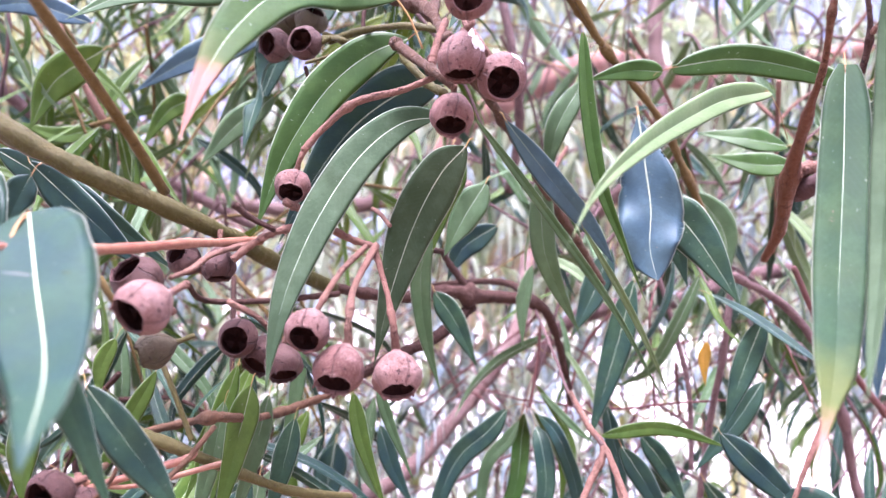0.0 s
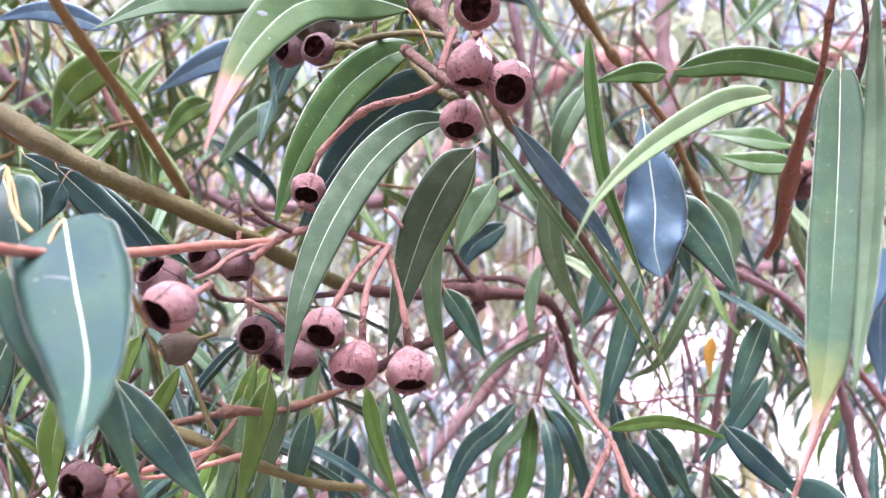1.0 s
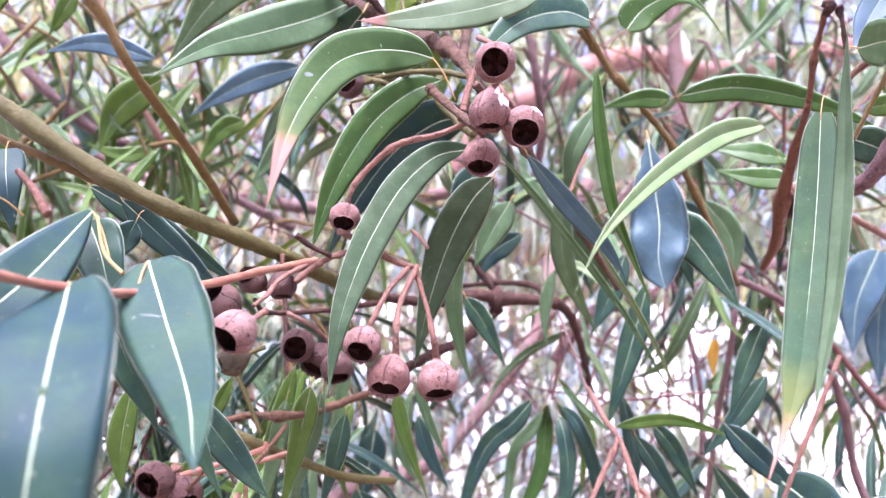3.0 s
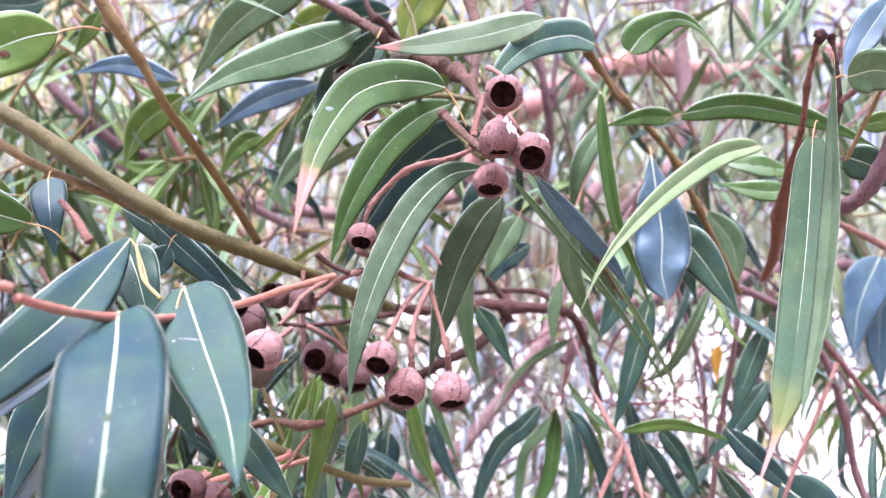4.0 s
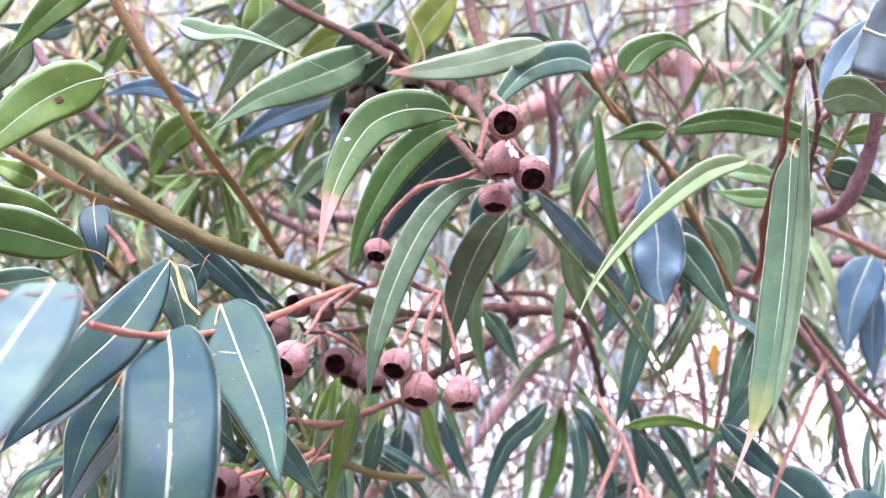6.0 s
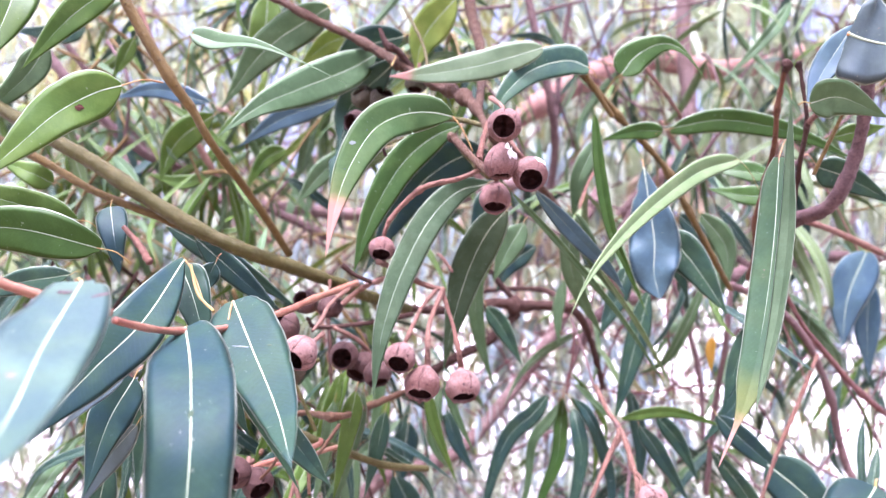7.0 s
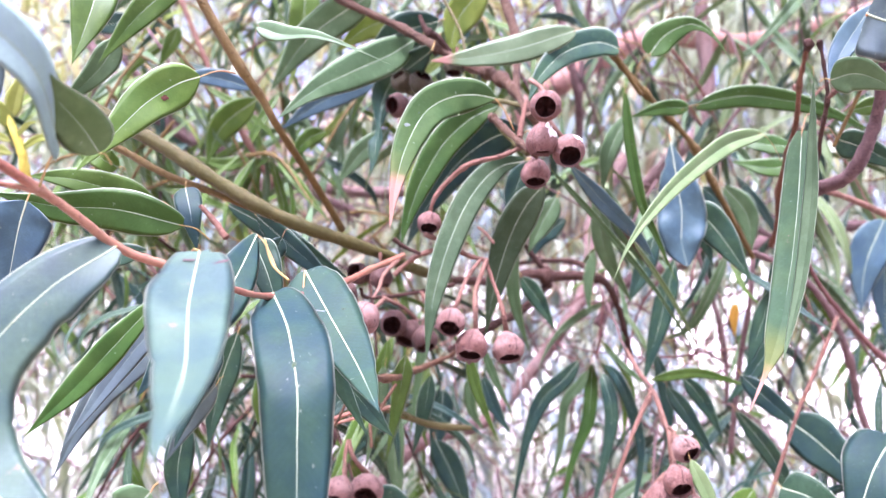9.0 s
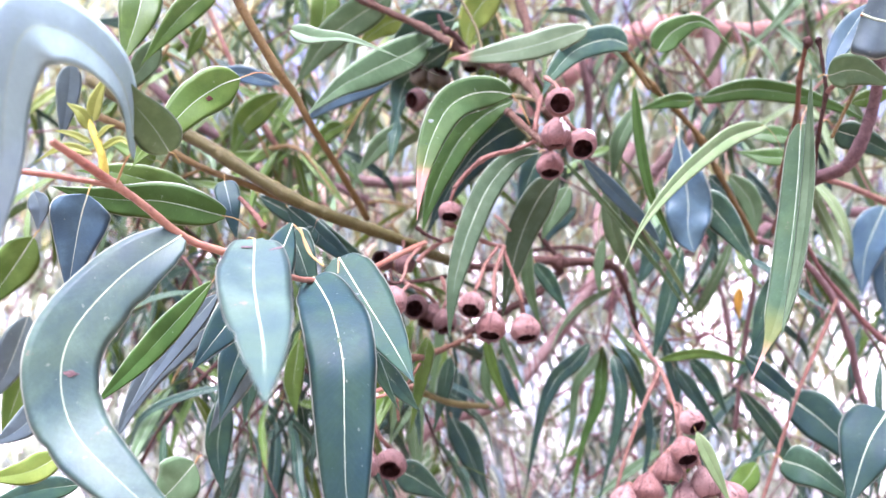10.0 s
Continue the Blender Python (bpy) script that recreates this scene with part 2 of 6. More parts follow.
SCAR_WHITE = bark_material("scar_white", (0.11, 0.135, 0.115), (0.15, 0.17, 0.14), (0.08, 0.10, 0.08), scale=1.5, rough=0.7)
SCAR_BROWN = bark_material("scar_brown", (0.030, 0.012, 0.007), (0.055, 0.02, 0.012), (0.01, 0.005, 0.004), scale=1.5, rough=0.8)
LICHEN = bark_material("lichen", (0.50, 0.46, 0.43), (0.62, 0.60, 0.57), (0.30, 0.22, 0.19), rough=0.9)


# ---- shapes ----
def part(name, bm, material, parent=None, label="", at=(0, 0, 0), smooth=True):
    """Links a bmesh as one mesh object under a thing or a part; at: its origin in the parent's space."""
    me = bpy.data.meshes.new(name)
    bmesh.ops.recalc_face_normals(bm, faces=bm.faces)
    bm.to_mesh(me)
    bm.free()
    me.materials.append(material)
    if smooth:
        me.shade_smooth()
    ob = new(name, me)
    ob.parent, ob.location = parent, at
    return tagged(ob, label) if label else ob


def spline(points, count):
    """Points spaced evenly in parameter along a smooth curve through the given ones."""
    p = [Vector(q) for q in points]
    p = [p[0] * 2 - p[1], *p, p[-1] * 2 - p[-2]]
    out = []
    for i in range(count + 1):
        f = i / count * (len(p) - 3)
        k = min(int(f), len(p) - 4)
        t = f - k
        a, b, c, d = p[k:k + 4]
        out.append(0.5 * (2 * b + (c - a) * t + (2 * a - 5 * b + 4 * c - d) * t * t + (3 * b - a - 3 * c + d) * t ** 3))
    return out


def add_tube(bm, points, radii, sides=8, rough=0.0, count=None, knots=()):
    """A closed, tapering round stem through the points; rough: unevenness; knots: swellings at fractions of its length."""
    count = count or max(4, (len(points) - 1) * 6)
    line = spline(points, count)
    rings, up = [], Vector((0.31, 0.22, 0.93))
    for i, q in enumerate(line):
        along = (line[min(i + 1, count)] - line[max(i - 1, 0)]).normalized()
        x = along.cross(up)
        x = (x if x.length > 1e-3 else along.cross(Vector((1, 0, 0)))).normalized()
        y = along.cross(x)
        f = i / count * (len(radii) - 1)
        k = min(int(f), len(radii) - 2)
        r = radii[k] + (radii[k + 1] - radii[k]) * (f - k)
        for at, gain in knots:
            r *= 1 + gain * math.exp(-((i / count - at) * 40) ** 2)
        ring = []
        for s in range(sides):
            a = math.tau * s / sides
            rr = r * (1 + rough * noise.noise(q * 260 + Vector((s * 1.7, 0, 0))) + rough * noise.noise(q * 40))
            ring.append(bm.verts.new(q + x * (rr * math.cos(a)) + y * (rr * math.sin(a))))
        rings.append(ring)
    for one, two in zip(rings, rings[1:]):
        for s in range(sides):
            bm.faces.new((one[s], one[(s + 1) % sides], two[(s + 1) % sides], two[s]))
    bm.faces.new(rings[0])
    bm.faces.new(rings[-1])


def local(parent, points):
    o = parent.location
    return [Vector(p) - o for p in points]


def branch(base, label):
    ob = new("eucalyptus_branch")
    ob.location = base
    ob.empty_display_size = 0.02
    return tagged(ob, label, "branch")


def stem(parent, points, radii, material, name="stem", label="", rough=0.2, knots=()):
    q = local(parent, points)
    bm = bmesh.new()
    add_tube(bm, [p - q[0] for p in q], radii, 10, rough, max(16, len(q) * 16), knots)
    return part(name, bm, material, parent, label, q[0])


SHAPES = {"lance": (0.78, 1.40), "broad": (0.50, 1.18), "oval": (0.34, 0.98), "strip": (0.34, 0.62), "blunt": (0.34, 1.08), "thin": (0.6, 1.1), "early": (0.42, 1.7), "late": (1.1, 0.9), "tailed": (0.34, 0.80), "curl": (0.5, 2.4)}
leaf_count = 0


def leaf(parent, *points, wide, face, kind="green", shape="lance", stalk=None, fold=0.16, wave=0.05, name="leaf", label="", rib=0.0135, twist=0.0, nicks=0.0):
    """A gum leaf through points from its base to its tip. face: the way its upper side looks; stalk: where its petiole starts;
    fold: how far its two halves are creased along the midrib; twist: its turn from base to tip; nicks: bitten edges."""
    global leaf_count
    leaf_count += 1
    rnd = random.Random(leaf_count * 7 + 3)
    q = local(parent, points)
    base = q[0].copy()
    n, half = 44, 4
    line = spline([p - base for p in q], n)
    up, down = SHAPES[shape]
    top = (up / (up + down)) ** up * (down / (up + down)) ** down
    face = Vector(face).normalized()
    bm = bmesh.new()
    uv = bm.loops.layers.uv.new("UVMap")
    rows, seed = [], rnd.uniform(0, 50)
    phases, beats = (rnd.uniform(0, 6.28), rnd.uniform(0, 6.28)), (rnd.uniform(9, 17), rnd.uniform(9, 17))
    skew = rnd.uniform(-0.025, 0.025)
    for i, p in enumerate(line):
        v = i / n
        along = (line[min(i + 1, n)] - line[max(i - 1, 0)]).normalized()
        right = along.cross(face).normalized()
        normal = right.cross(along).normalized()
        turn = twist * (v - 0.35)
        right, normal = right * math.cos(turn) + normal * math.sin(turn), normal * math.cos(turn) - right * math.sin(turn)
        row = []
        for s in range(-half, half + 1):
            f = s / half
            hand = 1 if f > 0 else 0
            vv = min(0.997, max(0.003, 0.004 + v * 0.992 + skew * (1 if hand else -1) * (1 - v)))
            w = 0.5 * wide * vv ** up * (1 - vv) ** down / top
            if shape == "tailed":
                w *= 1 - 0.72 * min(1, max(0, (v - 0.72) / 0.14)) + (0.10 if v > 0.86 else 0) * (1 - v)
            edge = 0.07 * noise.noise(Vector((v * 4 + seed, hand * 9, 0))) + 0.022 * noise.noise(Vector((v * 12 + seed, hand * 9, 3)))
            edge -= nicks * max(0, noise.noise(Vector((v * 10 + seed, hand * 9, 7))) - 0.22)
            ww = w * (1 + edge * abs(f))
            lift = fold * w * (1.45 * abs(f) - 0.55 * f * f) + wave * w * 1.7 * abs(f) ** 1.6 * math.sin(beats[hand] * v + phases[hand])
            row.append((p + right * (ww * f) + normal * lift, normal, ((f + 1) / 2, v)))
        rows.append(row)
    thick = 0.00022
    tops = [[bm.verts.new(c + nn * (thick if abs(k - half) < half else 0)) for k, (c, nn, _) in enumerate(r)] for r in rows]
    lows = [[tops[i][k] if abs(k - half) == half else bm.verts.new(c - nn * thick) for k, (c, nn, _) in enumerate(r)] for i, r in enumerate(rows)]
    where = {}
    for grid in (tops, lows):
        for i in range(n + 1):
            for k in range(2 * half + 1):
                where[grid[i][k]] = rows[i][k][2]
    for grid in (tops, lows):
        for i in range(n):
            for k in range(2 * half):
                four = (grid[i][k], grid[i][k + 1], grid[i + 1][k + 1], grid[i + 1][k])
                f = bm.faces.new(four if grid is tops else four[::-1])
                f.smooth = True
                for loop in f.loops:
                    loop[uv].uv = where[loop.vert]
        # the blade is creased along its midrib
        for i in range(n):
            bm.edges.get((grid[i][half], grid[i + 1][half])).smooth = False
    blade = part(name, bm, LEAF[kind], parent, label, base, smooth=False)
    bm = bmesh.new()
    r = wide * rib
    add_tube(bm, line, [r * 1.3, r * 1.1, r * 0.85, r * 0.6, r * 0.35], 6, 0.08, n)
    part("midrib", bm, MIDRIB, blade)
    if stalk is None:
        back = (line[0] - line[2]).normalized()
        stalk = tuple(Vector(points[0]) + back * 0.008 + Vector((0, 0.004, 0.001)))
    end = Vector(stalk) - parent.location - base
    mid = end * 0.5 + Vector((0, 0, 0.0015 + 0.06 * end.length))
    bm = bmesh.new()
    add_tube(bm, [line[1], Vector((0, 0, 0)), mid, end], [r * 0.6, r * 1.25, r * 1.2, r * 1.5], 6, 0.08, 12)
    part("petiole", bm, PETIOLE, blade)
    return blade


def scar(blade, place, wide, high, face, material, name="scar", label="", turn=0.0):
    """An irregular thin patch on a leaf's face, at the point of the blade nearest to a place."""
    o = blade.location + blade.parent.location
    want, face = Vector(place) - o, Vector(face).normalized()
    near = min(blade.data.vertices, key=lambda v: (v.co - want).length)
    n = near.normal.copy()
    n = n if n.dot(face) > 0 else -n
    x = n.cross(Vector((0.05, 0.1, 1))).normalized()
    y = n.cross(x)
    x, y = x * math.cos(turn) + y * math.sin(turn), y * math.cos(turn) - x * math.sin(turn)
    rnd = random.Random(len(name) + int(abs(want.x) * 1e4))
    bm = bmesh.new()
    hub = bm.verts.new(near.co + n * 0.0010)
    ring = []
    for k in range(14):
        a, r = math.tau * k / 14, rnd.uniform(0.6, 1.15)
        ring.append(bm.verts.new(near.co + n * 0.0006 + x * (r * wide / 2 * math.cos(a)) + y * (r * high / 2 * math.sin(a))))
    for k in range(14):
        bm.faces.new((hub, ring[k], ring[(k + 1) % 14]))
    return part(name, bm, material, blade, label)


def lathe(bm, profile, sides, jitter):
    rings = []
    for k, (r, z) in enumerate(profile):
        rings.append([bm.verts.new(jitter(r, z, math.tau * s / sides, k)) for s in range(sides)])
    for one, two in zip(rings, rings[1:]):
        for s in range(sides):
            bm.faces.new((one[s], one[(s + 1) % sides], two[(s + 1) % sides], two[s]))
    return rings


capsule_count = 0


def capsule(parent, centre, radius, axis, material=CAPSULE, mouth=0.67, stalk=(), label="", lichen=False, stalk_material=None):
    """A woody, urn-shaped gum nut: seamed body cut off at a thin ragged lip, dark hollow with valves, and its stalk."""
    global capsule_count
    capsule_count += 1
    rnd = random.Random(capsule_count * 13)
    axis = Vector(axis).normalized()
    turn = (axis.to_track_quat("Z", "Y").to_matrix() @ Matrix.Rotation(rnd.uniform(0, 6), 3, "Z")).to_4x4()
    c = Vector(centre) - parent.location
    seed, long = rnd.uniform(0, 90), rnd.uniform(0.94, 1.06)
    tilt, lean = rnd.uniform(-0.10, 0.10), rnd.uniform(-0.10, 0.10)

    def place(r, z, a, k):
        groove = 1 - 0.035 * max(0, math.cos(4 * a)) ** 24 * max(0, math.sin(z * 1.7)) + 0.02 * math.cos(2 * a + 1)
        dent = 1 + 0.07 * noise.noise(Vector((math.cos(a) * 1.4, math.sin(a) * 1.4, z * 1.3 + seed))) + 0.018 * noise.noise(Vector((math.cos(a) * 6, math.sin(a) * 6, z * 5 + seed)))
        rr, high = r * groove * dent, max(0, z - 1.2)
        return Vector((rr * math.cos(a), rr * math.sin(a), (z - 1.0) * long + high * r * (tilt * math.cos(a) + lean * math.sin(a)) * 2.2)) * radius

    outer = [(0.13, -0.20), (0.15, -0.08), (0.22, 0.02), (0.35, 0.12), (0.52, 0.27), (0.70, 0.47), (0.87, 0.74), (0.98, 1.02), (1.0, 1.24), (0.95, 1.44), (0.85, 1.60), (mouth + 0.09, 1.72), (mouth + 0.04, 1.80)]
    bm = bmesh.new()
    rings = lathe(bm, outer, 48, place)
    bm.faces.new(rings[0])
    body = part("seed_capsule", bm, material, parent, label, c)
    body.rotation_euler = turn.to_euler()
    ragged = [rnd.uniform(-0.04, 0.10) * rnd.random() for _ in range(32)]
    for k in range(4):
        ragged[(k * 8) % 32] += rnd.uniform(0.04, 0.14)

    def lip(r, z, a, k):
        return place(r, z + (ragged[int(round(a / math.tau * 32)) % 32] if k in (1, 2) else 0), a, k)

    bm = bmesh.new()
    lathe(bm, [(mouth + 0.045, 1.76), (mouth + 0.025, 1.83), (mouth - 0.012, 1.83), (mouth - 0.02, 1.72), (mouth + 0.02, 1.62)], 32, lip)
    part("rim", bm, material, body)
    bm = bmesh.new()
    rings = lathe(bm, [(mouth + 0.01, 1.765), (mouth + 0.08, 1.5), (mouth + 0.10, 1.15), (mouth - 0.02, 0.80), (0.14, 0.62)], 24, place)
    bm.faces.new(rings[-1])
    part("cavity", bm, CAVITY, body)
    for k in range(4):
        a = math.tau * (k + 0.5) / 4
        bm = bmesh.new()
        vs = [bm.verts.new(place(r, z, a + d, 0)) for r, z, d in ((mouth + 0.04, 1.22, -0.45), (mouth + 0.04, 1.22, 0.45), (0.2, 1.34, 0.0), (mouth + 0.02, 1.10, -0.4), (mouth + 0.02, 1.10, 0.4), (0.18, 1.27, 0.0))]
        for f in ((0, 1, 2), (5, 4, 3), (0, 3, 4, 1), (1, 4, 5, 2), (2, 5, 3, 0)):
            bm.faces.new([vs[i] for i in f])
        part("valve", bm, CAVITY, body, smooth=False)
    back = turn.to_3x3().inverted()
    start = Vector((0, 0, -1.12 * long)) * radius
    points = [start + Vector((0, 0, 0.2 * radius)), start] + [back @ (Vector(p) - parent.location - c) for p in stalk]
    if len(points) == 2:
        points.append(start - Vector((0, 0, radius * 0.9)))
    bm = bmesh.new()
    add_tube(bm, points, [radius * 0.21, radius * 0.15, radius * 0.13, radius * 0.17], 8, 0.22, 7 * len(points), ((0.45, 0.35),))
    part("fruit_stalk", bm, stalk_material or PINK_TWIG, body)
    if lichen:
        towards = back @ Vector((0.75, -0.5, 0.45))
        mid = math.atan2(towards.y, towards.x)
        for k in range(7):
            a, z, s = mid + rnd.uniform(-0.4, 0.4), rnd.uniform(0.35, 1.05), rnd.uniform(0.10, 0.22)
            rr = 1.012 * max(0.3, math.sin(min(1.5, 0.35 + z * 1.15)))
            bm = bmesh.new()
            hub = bm.verts.new(place(rr * 1.02, z, a, 0))
            ring = [bm.verts.new(place(rr * 0.995, z + s * math.sin(b) * rnd.uniform(0.6, 1.3), a + s * math.cos(b) * rnd.uniform(0.6, 1.3), 0)) for b in [math.tau * j / 9 for j in range(9)]]
            for j in range(9):
                bm.faces.new((hub, ring[j], ring[(j + 1) % 9]))
            part("lichen_patch", bm, LICHEN, body, "flaky white patch")
    return body


def foliage(name, label, sprays, box, seed, scale, material, twig_material, thick=1.0, leaves=(6, 10)):
    """Far foliage: many hanging sprays of narrow leaves on thin twigs, joined."""
    rnd = random.Random(seed)
    verts, faces, uvs = [], [], []
    twigs = bmesh.new()
    for _ in range(sprays):
        y = box[2] + (box[3] - box[2]) * rnd.random()
        spread = (y + 0.2)
        x = -0.12 * y + spread * rnd.uniform(box[0], box[1])
        z = 1.72 + 0.03 * y + spread * rnd.uniform(box[4], box[5])
        if rnd.random() < 0.75 and 0.38 < (x - 0.1 + 0.11 * y) / (y + 0.1) < 0.62 and (z - 1.72) / (y + 0.1) < -0.10:
            continue
        if rnd.random() < 0.15 and 0.0 < (x - 0.1 + 0.11 * y) / (y + 0.1) < 0.5 and -0.16 < (z - 1.72) / (y + 0.1) < 0.10:
            continue
        heading, length = rnd.uniform(0, math.tau), scale * rnd.uniform(0.14, 0.34)
        d = Vector((math.cos(heading), math.sin(heading) * 0.8, rnd.uniform(-1.4, 0.3))).normalized()
        p = Vector((x, y, z))
        line = [p, p + d * length * 0.5, p + d * length + Vector((0, 0, -0.25 * length))]
        add_tube(twigs, line, [0.0024 * thick * scale, 0.0011 * thick * scale], 5, 0.1, 6)
        pts = spline(line, 8)
        for j in range(rnd.randint(*leaves)):
            o = pts[rnd.randint(1, 8)]
            ll, ww = scale * rnd.uniform(0.09, 0.17), scale * rnd.uniform(0.015, 0.030)
            turn = rnd.uniform(0, math.tau)
            out = Vector((math.cos(turn), math.sin(turn), 0))
            bend = rnd.uniform(0.25, 1.15)
            dip = Vector((0, 0, -1))
            side = out.cross(dip).normalized()
            twist = rnd.uniform(-1.2, 1.2)
            first = len(verts)
            for i in range(7):
                t = i / 6
                centre = o + out * (ll * bend * (1 - (1 - t) ** 2) * 0.8) + dip * (ll * (t * t * 0.9 * bend + t * (1 - bend)))
                w = 0.5 * ww * max(0.03, (t + 0.02) ** 0.45 * (1.01 - t) ** 0.8 / 0.53)
                s = side * math.cos(twist) + (out * 0.6 + dip * 0.2).normalized() * math.sin(twist)
                nn = s.cross(dip + out * 0.3).normalized()
                for f, h in ((-1, -0.2), (0, 0.12), (1, -0.2)):
                    verts.append(centre + s * (w * f) + nn * (w * h))
                    uvs.append(((f + 1) / 2, t))
            for i in range(6):
                for k in range(2):
                    b = first + i * 3 + k
                    faces.append((b, b + 1, b + 4, b + 3))
    me = bpy.data.meshes.new(name)
    me.from_pydata(verts, [], faces)
    layer = me.uv_layers.new(name="UVMap")
    index = np.empty(len(me.loops), dtype=np.int32)
    me.loops.foreach_get("vertex_index", index)
    layer.data.foreach_set("uv", np.array(uvs, dtype=np.float32)[index].ravel())
    me.materials.append(material)
    me.shade_smooth()
    ob = tagged(new(name, me), label, "foliage", kind="stuff")
    tagged(part("thin_twigs", twigs, twig_material, ob), kind="stuff")
    return ob


# ---- ground and far things ----
def ground():
    bm = bmesh.new()
    n, size = 60, 400.0
    grid = []
    for i in range(n + 1):
        row = []
        for j in range(n + 1):
            x = (abs(i / n * 2 - 1) ** 3) * math.copysign(size, i / n - 0.5)
            y = (abs(j / n * 2 - 1) ** 3) * math.copysign(size, j / n - 0.5) + 6
            row.append(bm.verts.new((x, y, 0.10 * noise.noise(Vector((x * 0.3, y * 0.3, 0))))))
        grid.append(row)
    for i in range(n):
        for j in range(n):
            bm.faces.new((grid[i][j], grid[i + 1][j], grid[i + 1][j + 1], grid[i][j + 1]))
    m, nt, bsdf = shader("dry_grass_ground")
    tex = nt.nodes.new("ShaderNodeTexCoord").outputs["Object"]
    c = mix(nt, step(nt, noise_node(nt, tex, 0.8), 0.35, 0.65), (0.66, 0.64, 0.61), (0.56, 0.55, 0.50))
    c = mix(nt, math_node(nt, "MULTIPLY", noise_node(nt, tex, 25.0, 6.0), 0.35), c, (0.40, 0.35, 0.28))
    # unseen dark brown zone near the origin, added to cut light bounced upward
    away = nt.nodes.new("ShaderNodeVectorMath")
    away.operation = "LENGTH"
    nt.links.new(tex, away.inputs[0])
    bounce_cut = step(nt, math_node(nt, "ADD", away.outputs["Value"], math_node(nt, "MULTIPLY", noise_node(nt, tex, 0.9), 3.0)), 6.0, 8.0)
    c = mix(nt, bounce_cut, mix(nt, noise_node(nt, tex, 30.0, 5.0), (0.10, 0.062, 0.038), (0.20, 0.13, 0.085)), c)
    nt.links.new(c, bsdf.inputs["Base Color"])
    bsdf.inputs["Roughness"].default_value = 0.95
    bump = node(nt, "ShaderNodeBump", Strength=0.8, Distance=0.03)
    nt.links.new(noise_node(nt, tex, 40.0, 6.0), bump.inputs["Height"])
    nt.links.new(bump.outputs[0], bsdf.inputs["Normal"])
    tagged(part("ground", bm, m), "pale sandy ground, its unseen near part darkened brown to cut bounced light", "ground", kind="structure")


ground()

# far leaf colours are lightened to stand for sunlit, hazy foliage
LIT_FAR_LEAF = leaf_material("far_leaf", (0.20, 0.25, 0.165), (0.38, 0.42, 0.34), glow=0.4, island=True)
LIT_FAR_BLUE = leaf_material("far_leaf_blue", (0.11, 0.16, 0.19), (0.26, 0.32, 0.34), glow=0.3, island=True)
LIT_FAR_GOLD = leaf_material("far_leaf_gold", (0.24, 0.25, 0.09), (0.36, 0.31, 0.17), glow=0.45, island=True)
foliage("distant_foliage", "pale sage gum leaves of the crown further back", 240, (-0.75, 0.75, 2.0, 3.6, -0.36, 0.6), 8, 1.3, LIT_FAR_LEAF, PURPLE_TWIG, 1.6)
foliage("distant_foliage", "blue-green gum leaves of the crown further back", 140, (-0.75, 0.75, 1.9, 3.6, -0.40, 0.6), 5, 1.3, LIT_FAR_BLUE, LIMB, 2.0)
foliage("distant_foliage", "pale fine gum leaves low down in the crown", 300, (-0.7, 0.75, 2.2, 4.2, -0.36, 0.04), 31, 1.15, LIT_FAR_LEAF, LIMB, 2.2)
foliage("distant_foliage", "fine blue-green gum leaves low down in the crown", 190, (-0.7, 0.75, 1.8, 3.4, -0.38, 0.04), 33, 1.0, LIT_FAR_BLUE, PURPLE_TWIG, 2.2)
foliage("distant_foliage", "yellowing gum leaves far back in the crown", 320, (-0.8, 0.5, 3.0, 5.5, -0.16, 0.6), 9, 1.8, LIT_FAR_GOLD, LIMB, 2.0)

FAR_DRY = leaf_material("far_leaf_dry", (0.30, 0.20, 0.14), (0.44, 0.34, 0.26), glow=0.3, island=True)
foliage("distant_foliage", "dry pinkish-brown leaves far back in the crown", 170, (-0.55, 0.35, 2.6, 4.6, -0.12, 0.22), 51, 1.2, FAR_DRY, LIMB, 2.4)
foliage("distant_foliage", "pale grey-green leaves far back in the crown", 260, (-0.6, 0.8, 3.2, 5.5, -0.34, 0.3), 53, 1.5, LIT_FAR_LEAF, LIMB, 2.4)

foliage("distant_foliage", "hazy grey-green crown of the next tree", 300, (-0.7, 0.35, 4.5, 7.5, 0.0, 0.55), 61, 2.3, LIT_FAR_LEAF, LIMB, 2.0)
foliage("distant_foliage", "hazy blue-green crown of the next tree", 80, (-0.7, 0.8, 4.0, 7.0, -0.05, 0.55), 63, 2.0, LIT_FAR_BLUE, LIMB, 2.0)

foliage("distant_foliage", "pale blurred gum leaves high up in the crown", 240, (0.08, 0.85, 2.4, 5.0, 0.08, 0.55), 67, 1.7, LIT_FAR_LEAF, LIMB, 2.0)

# ---- hanging sprays behind the fruiting branches ----
def leaf_template(seed, kind):
    """A unit leaf hanging down from the origin, with a sideways sweep, and its midrib."""
    rnd = random.Random(seed)
    sweep, out = rnd.uniform(-0.22, 0.22), rnd.uniform(0.1, 0.35)
    hold = new("template")
    blade = leaf(hold, (0, 0, 0), (sweep * 0.6, -out * 0.75, -0.33), (sweep, -out, -0.68), (sweep * 0.5, -out * 0.8, -1.0), wide=rnd.uniform(0.072, 0.112), face=(rnd.uniform(-0.4, 0.4), -1, 0.5), kind=kind, stalk=(0, 0.05, 0.10), twist=rnd.uniform(-0.8, 0.8), fold=rnd.uniform(0.12, 0.35))
    meshes = blade.data, [(c.name.split(".")[0], c.data) for c in blade.children]
    for ob in (*hold.children_recursive, hold):
        bpy.data.objects.remove(ob)
    return meshes


